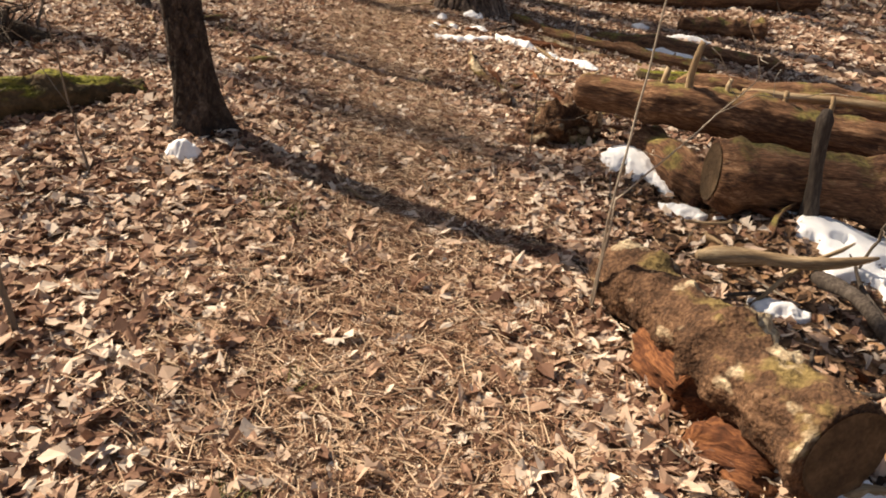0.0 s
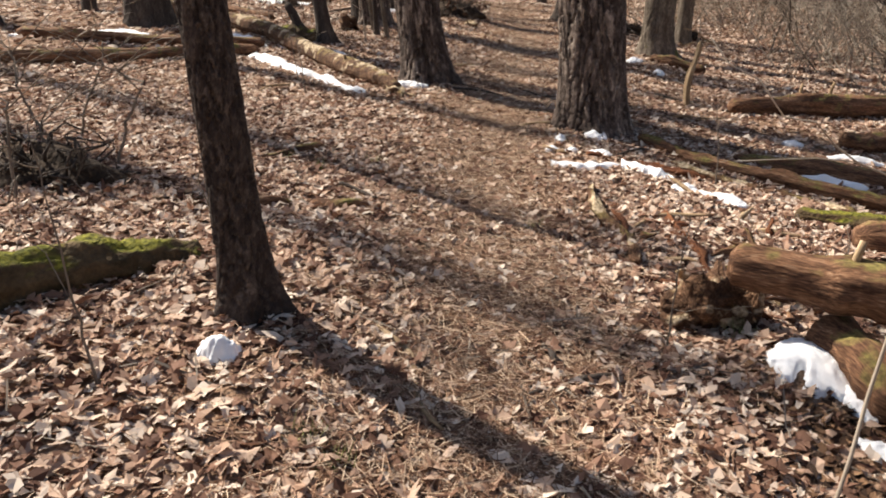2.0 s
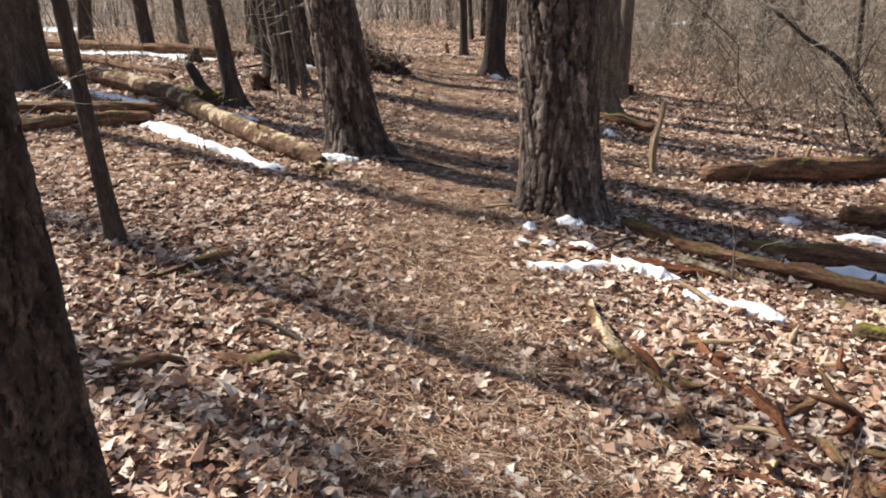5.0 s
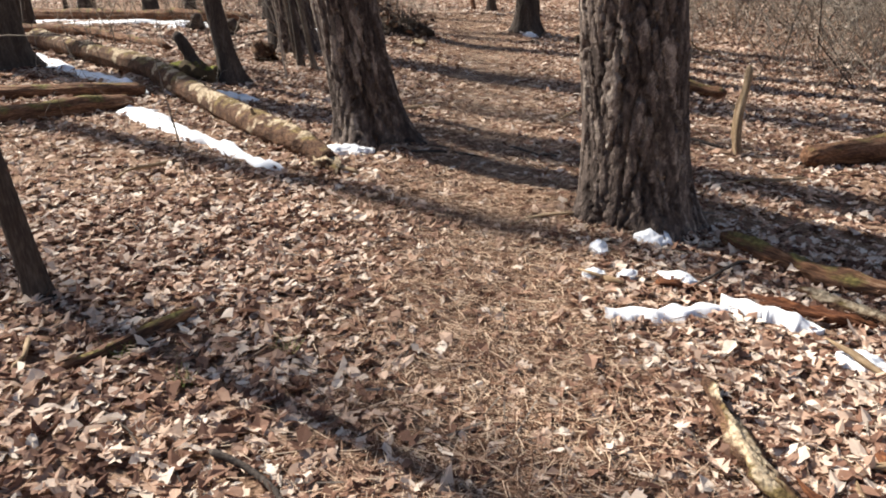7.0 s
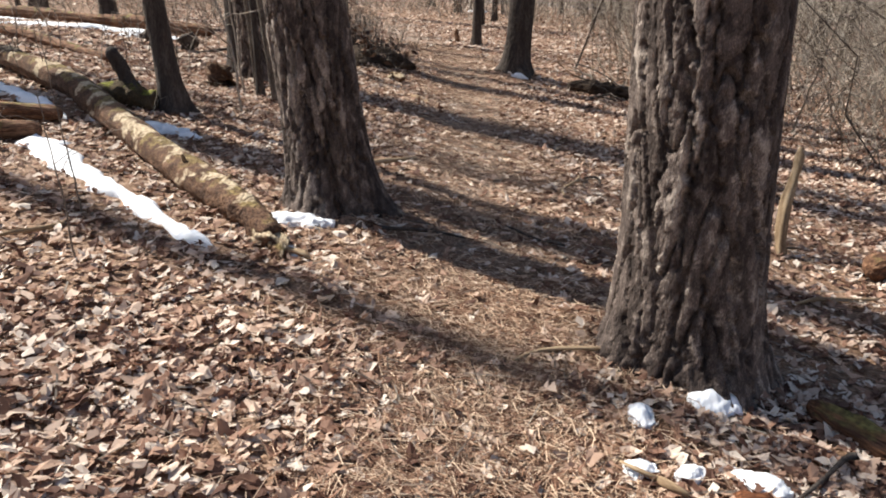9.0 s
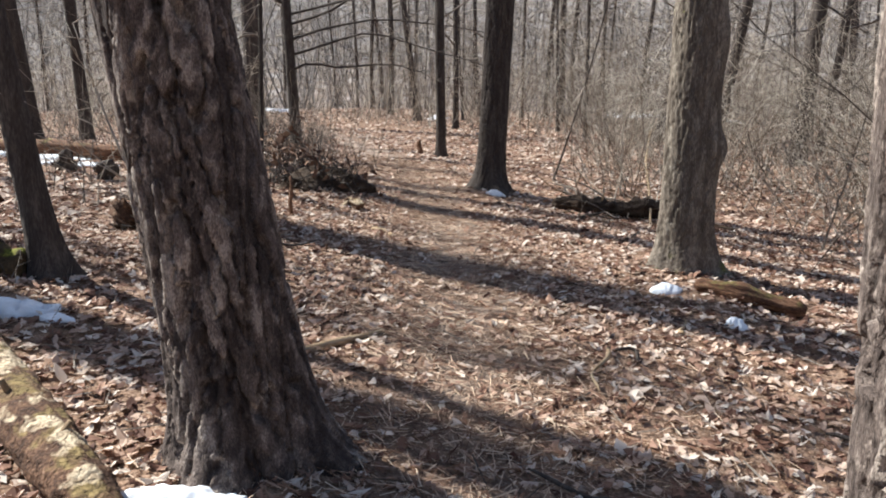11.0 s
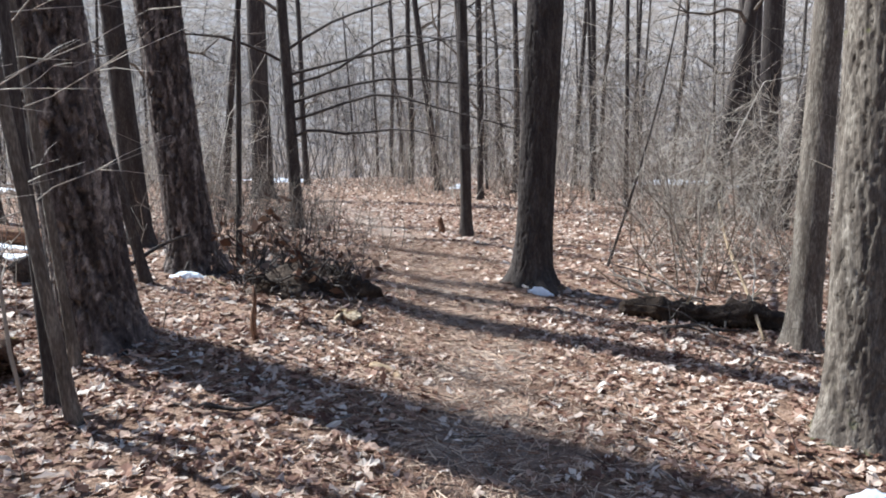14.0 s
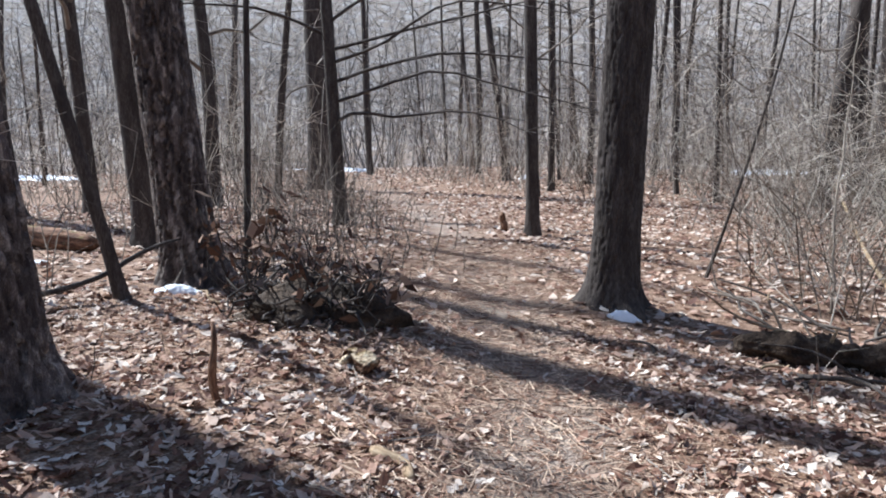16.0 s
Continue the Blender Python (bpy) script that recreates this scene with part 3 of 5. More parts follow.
hardwood(4.5, 26.6, 0.155, (0.144, -0.05), 10, "dark trunk leaning over the thicket", 33, sides=22, dz=0.1)
hardwood(2.1, 41.8, 0.16, (-0.009, 0), 13, "upright trunk far back in the wood", 34, sides=16, dz=0.2)
hardwood(0.0, 19.95, 0.019, (0.19, -0.025), 3.6, "thin crooked sapling bent over the brush", 35, sides=8, dz=0.15, depth=0.002, count=7, spread=0.8, low=0.35, twigs=2, bend=0.22)
hardwood(-10.2, 21.9, 0.17, (-0.071, -0.04), 13, "dark trunk among the fallen logs", 36, sides=24, dz=0.1)
hardwood(-4.06, 11.83, 0.092, (-0.1, -0.05), 10, "dark slim tree leaning beside a mossy log", 37, sides=40, dz=0.03, depth=0.008, flare=0.8, bend=0.02)
hardwood(-4.45, 14.75, 0.19, (-0.04, -0.015), 13, "dark pine trunk close behind another", 38, sides=60, dz=0.03, depth=0.014)
hardwood(-3.72, 13.2, 0.036, (-0.045, -0.015), 6, "thin sapling in front of a dark trunk", 39, sides=10, dz=0.2, depth=0.002, count=6, spread=0.7)
hardwood(-7.3, 12.45, 0.33, (0.0, 0.0), 15, "broad dark trunk beside snow and logs", 40, sides=70, dz=0.03, depth=0.02, plates=16)
hardwood(-2.8, 6.55, 0.047, (-0.06, -0.036), 6, "thin dark sapling on the leafy slope", 41, sides=20, dz=0.04, depth=0.003, count=7, spread=0.8, low=0.45)
hardwood(-3.48, 12.98, 0.034, (-0.1, -0.073), 4, "thin leaning sapling with smooth bark", 42, sides=14, dz=0.06, depth=0.001, count=5, spread=0.7, low=0.6, mat=M_PALE_BARK)
hardwood(-4.0, 13.88, 0.03, (-0.073, -0.051), 4, "thin smooth sapling before a pine", 43, sides=12, dz=0.08, depth=0.001, count=5, spread=0.7, low=0.6, mat=M_PALE_BARK)
hardwood(16.2, 45.7, 0.3, (-0.036, 0.017), 14, "dark trunk far off in the brush", 44, sides=16, dz=0.2)
hardwood(4.1, 30.6, 0.24, (0.15, -0.02), 12, "leaning dark trunk in a clump", 45, sides=20, dz=0.15)

# trunk added up-sun of the path for the shadow band it casts there
hardwood(-9.6, 11.6, 0.19, (0.0, 0.0), 14, "upright dark trunk added on the slope for its shadow band", 46, sides=30, dz=0.08, low=0.92, count=5)

# the trees further off, copies of five
pattern = []
for k in range(5):
    h = (11, 13, 14, 12, 9)[k]
    r0 = (0.09, 0.12, 0.17, 0.07, 0.05)[k]
    t = hardwood(-40 - 6 * k, 60, r0, (0.02 * (k - 2), 0.01), h, ("slim", "straight", "thick", "thin", "very thin")[k] + " bare forest tree with grey bark", 60 + k,
                 sides=12, dz=0.35, plates=8, depth=0.004, count=13, spread=2.4, low=0.22, twigs=3, group="bare trees of the wood", bend=0.05 * (k % 3))
    pattern.append(t)
r = np.random.default_rng(5)
kept, tries = [(-1, 18), (0.6, 13.8), (-2, 22.8), (-5.1, 22.9), (-9.3, 33.7), (5, 29), (-4.1, 39.8), (-6.2, 19.2), (4.5, 26.6)], 0
while len(kept) < 105 and tries < 4000:
    tries += 1
    y = r.uniform(14, 78)
    x = r.uniform(-0.62, 0.62) * (y + 6) - 2
    if y < 26 and abs(x + 2) < 7.5 or abs(x - np.interp(y, (11, 15, 17, 19, 21, 28, 35, 60), (-1.25, -1.7, -2.1, -2.35, -2.8, -5.6, -8.8, -22))) < 2.2 or x < -40 and y > 55:
        continue
    if min(math.hypot(x - a, y - b) for a, b in kept) < 1.6:
        continue
    kept.append((x, y))
    s = r.uniform(0.85, 1.2)
    copy_thing(pattern[int(r.integers(5))], pose(*g3(x, y), r.uniform(-4, 4), r.uniform(-4, 4), r.uniform(0, 360)) @ Matrix.Scale(s, 4))
# unseen tall pines added up the slope so that their crowns shade the path
for k, (x, y, h) in enumerate(((-11.4, 8.9, 14.5), (-14.2, 11.4, 15.5))):
    t = thing("pine_tree", g3(x, y), "unseen tall pine added for shade, with an open needle crown", "tree", "pines on the slope")
    V, Q, T, tone = bark_trunk(0.19, (0.01, -0.01), h, 40, 3.0, 0.06, 12, 0.02, 0.4, 300 + k)
    part("trunk", mesh("trunk", V, Q, T, M_PINE, attr=("plate", tone)), t)
    add_limbs(t, M_PINE, 0, h, (0.01, -0.01), 0.19, 18, 2.6, 300 + k, low=0.6, twigs=1)
    tagged(part("crown", mesh("crown", *needle_crown(h, (0.01, -0.01), 310 + k, spread=2.4, low=0.62, clumps=(36, 14)[k]), M_PINE_GREEN), t, "dark green pine needles in loose clumps"), kind="stuff")
# a few trees beside the walk, plus unseen ones behind to block skylight
for x, y, k in ( (6.5, 4, 1), (8, 9, 3), (7.2, 14, 0), (-5, -5, 1), (4, -6, 2), (9.5, 17, 1), (-12, 1, 3), (-10.5, 17.5, 4), (-15, 10, 0), (-3, -9, 0), (1, -12, 1), (6, -11, 2), (-8, -10, 2), (10, -4, 0), (12, 3, 2), (-12, -5, 1), (-16, 3, 2), (13, 9, 1), (12, 14, 0), (0, -18, 2), (-6, -16, 1),
                (9, -16, 1), (16, -8, 2), (-18, -9, 2), (18, 6, 0), (-20, 2, 1), (3, -22, 2), (-11, -20, 2), (15, -20, 1), (20, -14, 2), (-24, -6, 1), (24, 2, 2)):
    copy_thing(pattern[k], pose(*g3(x, y), 2, -2, x * 40))


# ---- fallen wood ----
def log(name, label, pts, rad, mat, seed, sides=28, rough=0.14, cut=False, stubs=(), sag=0.0, wob=0.02, n=26, category="log", hollow=False):
    """A fallen stem along its end points, with stubs of broken branches and, where it was sawn, an end face."""
    base = np.array(pts[0], float)
    base[2] = float(ground(base[0], base[1]))
    t = thing(name, base, label, category)
    cp = np.array(pts, float)
    n = int(n * 1.6) if rad[0] > 0.05 else n
    sides = int(sides * 1.3)
    u = np.linspace(0, len(cp) - 1, n)
    P = np.stack([np.interp(u, np.arange(len(cp)), cp[:, k]) for k in range(3)], -1)
    r = np.random.default_rng(seed)
    for k in range(3):
        P[:, k] += wob * np.sin(u * 2.3 / max(1, len(cp) - 1) * 3 + r.uniform(0, 6)) * (0.5 if k == 2 else 1)
    R_ = np.interp(u, np.linspace(0, len(cp) - 1, len(rad)), rad)
    R_ = R_ * (1 + 0.10 * rough / 0.1 * np.sin(u * r.uniform(4, 7) + r.uniform(0, 6)) * 0.5)
    for q in range(3):
        R_ = R_ * (1 + 0.16 * np.exp(-((np.arange(n) - r.uniform(0, n)) / 1.6) ** 2))
    if not cut:
        R_[0] *= 0.55
        R_[-1] *= 0.5
    body = part("body", stem("body", P - base, R_, mat, sides, rough, seed), t)
    for k, (f, ang, length, rr) in enumerate(stubs):
        i = int(f * (n - 1))
        d = P[min(i + 1, n - 1)] - P[max(i - 1, 0)]
        d /= np.linalg.norm(d)
        side = np.cross(d, [0, 0, 1])
        v = math.cos(radians(ang)) * np.array([0, 0, 1]) + math.sin(radians(ang)) * side
        a = P[i] - base
        part("stub", stem("stub", curve_points(a, a + v * (R_[i] + length) + d * 0.15 * length, 5, 0, 0.01, k), np.linspace(rr, rr * 0.6, 5), M_DEAD, 9, 0.15, seed + k), body, "broken branch stub")
    if cut:
        d = P[0] - P[1]
        d /= np.linalg.norm(d)
        a = np.cross(d, [0, 0, 1])
        b = np.cross(a, d)
        rings, S = 7, 28
        V = [P[0] - base + d * 0.004]
        for q in range(1, rings + 1):
            for s in range(S):
                th = 6.2832 * s / S
                V.append(P[0] - base + d * (0.004 + 0.004 * math.sin(q * 2.9)) + R_[0] * 0.9 * q / rings * (math.cos(th) * a / np.linalg.norm(a) + math.sin(th) * b / np.linalg.norm(b)))
        T = [(0, 1 + s, 1 + (s + 1) % S) for s in range(S)]
        Q = [(1 + (q - 1) * S + s, 1 + q * S + s, 1 + q * S + (s + 1) % S, 1 + (q - 1) * S + (s + 1) % S) for q in range(1, rings) for s in range(S)]
        part("sawn_end", mesh("sawn_end", V, Q, T, M_CUT), t, "dark weathered sawn end with rings")
    return t


def on(x, y, r):
    return g3(x, y, r * 0.75)


log("fallen_log", "short mossy sawn log with yellow lichen propped on rotten wood", [(1.10, 1.53, 0.19), (0.92, 2.05, 0.14), (0.71, 2.62, 0.07)], (0.135, 0.125, 0.12, 0.115), M_PATCHY, 1, sides=40, n=40, cut=True, rough=0.12, wob=0.012)
log("rotten_log", "crumbling dark red rotten wood under the sawn log", [(0.80, 2.28, 0.0), (0.92, 1.86, 0.02)], (0.08, 0.11, 0.09), M_ROT, 2, rough=0.3, n=16)
log("rotten_log", "flat crumbled orange rotten wood on the ground", [(0.78, 1.76, -0.05), (1.2, 1.66, -0.05)], (0.05, 0.075, 0.05), M_ROT, 3, rough=0.35, n=16)
log("fallen_log", "long weathered log with mossy end resting on a rotten stump", [(0.66, 4.21, 0.32), (1.4, 4.03, 0.27), (2.2, 3.84, 0.2), (3.6, 3.5, 0.05)], (0.095, 0.12, 0.125, 0.12), M_LOG, 4, sides=36, n=50, rough=0.09,
    stubs=((0.2, -12, 0.07, 0.022), (0.245, 15, 0.26, 0.026), (0.34, 0, 0.06, 0.02), (0.45, 5, 0.06, 0.02), (0.55, -20, 0.08, 0.018)))
log("fallen_log", "thick reddish log with sawn mossy end", [(1.27, 3.5, 0.16), (2.2, 3.47, 0.09), (3.4, 3.4, -0.02)], (0.15, 0.15, 0.16), M_LOG, 5, sides=38, n=40, cut=True, rough=0.08)
log("fallen_log", "reddish barkless log lying behind the pile", [(1.7, 4.45, 0.12), (2.6, 4.3, 0.08), (4.2, 4.1, -0.05)], (0.08, 0.1, 0.1), M_ROT, 6, n=24)
log("pole", "pale peeled pole lying on the logs", [(1.55, 4.2, 0.37), (2.3, 4.02, 0.33), (2.7, 3.9, 0.33)], (0.022, 0.026, 0.02), M_DEAD, 7, sides=12, n=14)
log("fallen_log", "dark log half sunk in litter behind the log pile", [(1.5, 5.6, -0.02), (2.8, 5.4, -0.06), (4.6, 5.0, -0.15)], (0.1, 0.12, 0.12), M_LOG, 8)
log("fallen_log", "mossy low log in the litter", [(1.35, 6.2, -0.1), (1.9, 6.05, -0.11), (2.6, 5.9, -0.16)], (0.06, 0.075, 0.07), M_GREEN, 9)
log("rotten_log", "short red rotten log under a snow patch", [(1.02, 4.14, 0.06), (1.33, 3.6, 0.0)], (0.1, 0.11, 0.1), M_LOG, 10, n=18)
log("post", "dark upright broken stake before the log pile", [(1.66, 3.30, -0.05), (1.65, 3.31, 0.25), (1.63, 3.33, 0.53)], (0.034, 0.032, 0.03), M_OAK, 11, sides=14, n=14, wob=0.004, category="stake")
log("stick", "pale dead branch lying across the log pile", [(1.0, 2.72, 0.1), (1.4, 2.75, 0.09), (1.75, 2.83, 0.07)], (0.03, 0.027, 0.012), M_DEAD, 12, sides=12, n=14, category="stick")
log("stick", "dark dead branch leaning in the debris", [(1.5, 2.75, 0.05), (1.68, 2.2, 0.0)], (0.03, 0.02), M_OAK, 13, sides=10, n=10, category="stick")
log("rotten_stump", "dark rotten stump block under the log end", [(0.42, 4.34, 0.03), (0.62, 4.36, 0.05), (0.86, 4.4, 0.05)], (0.08, 0.11, 0.10), M_PATCHY, 14, rough=0.42, n=18, category="stump")
log("fallen_log", "bright green mossy log lying on leaf litter", [(-1.72, 4.12, 0.20), (-2.05, 3.78, 0.27), (-2.7, 3.1, 0.31)], (0.085, 0.11, 0.12), M_GREEN, 15, rough=0.16)
log("split_log", "split yellowish rotten branch lying in the leaves", [on(0.0, 6.34, 0.04), on(0.17, 5.6, 0.04), on(0.34, 4.98, 0.03)], (0.018, 0.034, 0.026, 0.036, 0.022), M_PATCHY, 16, sides=18, n=34, rough=0.6, wob=0.04)
log("rotten_log", "shattered red rotten branch in the leaves", [on(0.5, 6.0, 0.03), on(0.62, 5.4, 0.0), on(0.72, 4.9, 0.0)], (0.02, 0.032, 0.018), M_ROT, 17, sides=12, rough=0.45)
log("fallen_log", "dark thin log lying from the pine foot beside snow", [on(0.32, 7.9, 0.05), on(1.0, 7.35, 0.05), on(2.1, 6.72, 0.05)], (0.04, 0.06, 0.05), M_LOG, 18, sides=22, rough=0.3, n=44, wob=0.03)
log("fallen_log", "reddish thin log behind a snow strip", [on(-0.1, 7.27, 0.01), on(0.35, 7.2, 0.01), on(0.85, 7.0, 0.01)], (0.025, 0.036, 0.03), M_ROT, 19, sides=20, rough=0.4, n=40, wob=0.03)
log("fallen_log", "thin grey log half buried in litter", [on(0.55, 7.35, 0.0), on(1.2, 6.95, 0.0), on(1.75, 6.5, 0.0)], (0.03, 0.045, 0.035), M_PATCHY, 20, sides=20, rough=0.35, n=40, wob=0.03)
log("fallen_log", "dark rotting log behind a long snow strip", [on(1.15, 7.75, 0.06), on(1.8, 7.5, 0.06), on(2.9, 7.3, 0.06)], (0.05, 0.08, 0.07), M_LOG, 21)
log("fallen_log", "large bare fallen trunk with short branch stubs", [on(1.3, 9.75, 0.1), on(2.45, 10.35, 0.16), on(4.6, 11.3, 0.25)], (0.08, 0.13, 0.14), M_LOG, 22, stubs=((0.36, -10, 0.12, 0.025), (0.5, 8, 0.13, 0.025)), n=34)
log("fallen_log", "rotting pale log chunk beside the fallen trunk", [on(2.2, 8.7, 0.09), on(3.2, 8.9, 0.09)], (0.09, 0.12, 0.1), M_LOG, 23, rough=0.25)
log("stump", "thin pale leaning broken snag", [(0.88, 10.08, -0.2), (0.91, 10.18, 0.15), (0.99, 10.38, 0.54)], (0.042, 0.032, 0.022), M_DEAD, 24, sides=14, n=16, rough=0.2, category="stump")
log("fallen_log", "long fallen log with pale moss beside a snow strip", [on(-2.16, 8.88, 0.07), on(-2.5, 9.22, 0.1), on(-3.2, 9.98, 0.11), on(-5.0, 11.85, 0.12), on(-8.3, 14.6, 0.12)], (0.06, 0.1, 0.115, 0.12, 0.13), M_PATCHY, 25, sides=32, n=60, rough=0.1,
    stubs=((0.3, 25, 0.04, 0.02), (0.42, -20, 0.05, 0.02)))
log("fallen_log", "dark weathered log crossing the snow strip", [on(-4.45, 10.4, 0.08), on(-5.3, 9.5, 0.09), on(-6.6, 8.4, 0.1)], (0.07, 0.09, 0.09), M_LOG, 26)
log("fallen_log", "dark log among leaves on the slope", [on(-4.6, 10.95, 0.08), on(-6.1, 10.6, 0.09), on(-8.0, 10.4, 0.1)], (0.06, 0.08, 0.08), M_LOG, 27)
log("fallen_log", "short green mossy log at a tree foot", [on(-4.75, 11.75, 0.1), on(-4.15, 11.75, 0.1)], (0.1, 0.11, 0.09), M_GREEN, 28, n=16)
log("stump", "broken leaning dark stub beside a slim tree", [(-4.3, 11.8, 0.15), (-4.42, 11.78, 0.5), (-4.6, 11.75, 0.85)], (0.1, 0.07, 0.05), M_OAK, 29, sides=18, n=14, rough=0.2, category="stump")
log("fallen_log", "long log lying beyond the snow strip", [on(-6.5, 18.6, 0.12), on(-9, 19.4, 0.14), on(-13, 20.6, 0.14)], (0.1, 0.13, 0.13), M_LOG, 30)
log("fallen_log", "second long log far in the litter", [on(-6.0, 14.3, 0.08), on(-8.6, 16.1, 0.1), on(-12, 17.2, 0.1)], (0.06, 0.09, 0.09), M_LOG, 31)
log("fallen_log", "low dark rotting log lying in brush beyond the pale tree", [on(-0.28, 16.9, 0.09), on(0.3, 16.86, 0.1), on(0.8, 16.8, 0.1), on(1.5, 16.9, 0.08)], (0.08, 0.12, 0.10, 0.13, 0.08), M_DARK, 32, n=30, rough=0.3,
    stubs=((0.4, 20, 0.12, 0.015), (0.75, -25, 0.1, 0.014)))
log("fallen_log", "pale thin pole leaning through the brush", [(0.84, 16.1, -0.08), (1.35, 19.0, 0.35), (2.1, 22.5, 0.7)], (0.016, 0.02, 0.014), M_DEAD, 34, sides=10, n=14)
log("fallen_log", "rotting log at the foot of the pale tree", [on(0.55, 12.95, 0.07), on(0.85, 12.75, 0.07), on(1.3, 12.65, 0.07)], (0.05, 0.08, 0.06), M_LOG, 35, n=16)
log("rotten_stump", "dark rotten stump beside the leaning saplings", [on(-4.35, 13.5, 0.02), on(-4.3, 13.62, 0.3)], (0.13, 0.11, 0.07), M_PATCHY, 36, rough=0.4, n=10, category="stump")
log("stick", "stripped stick lying on the path edge", [on(-2.24, 14.45, 0.02), on(-2.0, 14.24, 0.02)], (0.024, 0.02), M_DEAD, 37, sides=10, n=8, category="stick")
log("stick", "pale branch lying in the leaves", [on(-2.2, 10.75, 0.02), on(-1.7, 11.38, 0.03)], (0.024, 0.012), M_DEAD, 38, sides=10, n=12, category="stick")
log("stick", "crooked stick across the path", [on(0.2, 3.72, 0.015), on(0.0, 3.62, 0.02), on(-0.1, 3.5, 0.01)], (0.012, 0.012, 0.006), M_OAK, 39, sides=8, n=12, wob=0.03, category="stick")
log("stick", "short forked stick on the path", [on(-0.05, 3.95, 0.015), on(-0.08, 3.55, 0.02)], (0.013, 0.009), M_OAK, 40, sides=8, n=10, wob=0.03, category="stick")
log("stick", "thin branch lying in needles", [on(-0.75, 3.8, 0.015), on(-0.35, 3.2, 0.02)], (0.01, 0.012), M_DEAD, 41, sides=8, n=12, wob=0.03, category="stick")
log("stick", "thin white stick beside rotten wood", [on(0.74, 2.25, 0.06), on(0.76, 1.95, 0.03), on(0.7, 1.55, 0.01)], (0.008, 0.01, 0.008), M_DEAD, 42, sides=8, n=12, wob=0.02, category="stick")
log("stick", "thin stick lying beside the log", [on(0.3, 2.95, 0.012), on(0.62, 2.95, 0.012)], (0.008, 0.008), M_DEAD, 43, sides=8, n=8, wob=0.015, category="stick")
log("wood_splinter", "pale splintered wood beside the log end", [on(-2.3, 8.98, 0.03), on(-2.1, 8.85, 0.03), on(-1.93, 8.74, 0.02)], (0.012, 0.03, 0.01), M_DEAD, 44, sides=10, n=10, rough=0.35, category="wood")
log("wood_splinter", "broken splinter at the end of the long log", [on(-2.28, 8.98, 0.05), on(-2.04, 8.74, 0.02)], (0.055, 0.05, 0.02), M_PATCHY, 45, sides=14, n=12, rough=0.55, category="wood")
for k, (a, b) in enumerate((((-2.08, 4.95), (-1.72, 5.2)), ((-1.62, 5.2), (-1.28, 5.22)), ((-2.35, 6.0), (-2.05, 6.6)))):
    log("bark_slab", "curled slab of fallen bark on the leaves", [on(*a, 0.02), on(*b, 0.02)], (0.022, 0.034, 0.016), M_LOG, 50 + k, sides=12, n=9, rough=0.3, category="bark")


r = np.random.default_rng(71)
for k in range(44):
    if k < 30:
        x, y = r.uniform(0.25, 1.2), r.uniform(4.5, 6.6)
    else:
        x, y = r.uniform(0.75, 2.0), r.uniform(3.05, 3.4) if k % 2 else r.uniform(1.5, 2.4)
        x = max(x, 1.15)
    a, l, rise = r.uniform(0, 6.28), r.uniform(0.12, 0.38), r.uniform(0.0, 0.10)
    log("wood_splinter", ("jagged splinter of red rotten wood in the leaves", "pale splinter of broken wood in the leaves", "dark broken piece of rotten wood in the leaves")[k % 3],
        [g3(x, y, 0.005), g3(x + l * math.cos(a), y + l * math.sin(a), 0.015 + rise)], (0.005, 0.015, 0.011, 0.003), (M_ROT, M_DEAD, M_LOG)[k % 3], 400 + k, sides=8, n=7, rough=0.5, wob=0.012, category="wood")


# ---- snow ----
SNOWS = []

def snow(x, y, length, width, turn, h, seed, label="patch of old melting snow on the leaf litter", lift=0.018, follow=1.0):
    """A low lumpy patch with a ragged rim that lies on the ground."""
    SNOWS.append((x, y, length, width, turn))
    n = 46
    a, b = np.meshgrid(np.linspace(-1.25, 1.25, n), np.linspace(-1.25, 1.25, n))
    ca, sa = math.cos(radians(turn)), math.sin(radians(turn))
    base = np.array(g3(x, y, lift))
    px, py = a * length / 2, b * width / 2
    gx, gy = x + ca * px - sa * py, y + sa * px + ca * py
    m_ = math.sqrt(length * width)
    calm = 1.0 if m_ > 0.25 else 0.5
    field = 1 - np.hypot(a, b) + 0.20 * wave(gx, gy, 9 / m_, seed) * calm + 0.09 * calm * wave(gx, gy, 24 / m_, seed + 1) + 0.035 * wave(gx, gy, 55 / m_, seed + 2)
    hole = (m_ > 0.25) * step(0.55, 1.0, wave(gx, gy, 16 / m_, seed + 3)) * (1 - step(0.5, 0.8, field))
    field = np.where(np.maximum(abs(a), abs(b)) > 1.2, -1, field - 0.6 * hole)
    top = 0.75 * h * step(0, 0.9, field) ** 0.6 * (1 + 0.10 * wave(gx, gy, 14 / m_, seed + 4)) + 0.003 * wave(gx, gy, 90, seed + 5)
    z = ground(gx, gy) * follow + (1 - follow) * (base[2] - lift) + np.where(field > 0, lift + np.maximum(top, 0.004), -0.05)
    V = np.stack([gx, gy, z], -1).reshape(-1, 3) - base
    i = (np.arange(n - 1)[:, None] * n + np.arange(n - 1)[None]).ravel()
    Q = np.stack([i, i + 1, i + n + 1, i + n], -1)
    Q = Q[field.ravel()[Q].max(1) > 0]
    ob = tagged(new("snow_patch", mesh("snow_patch", V, Q, None, M_SNOW)), label, "snow", "snow patches")
    ob.location = base
    return ob


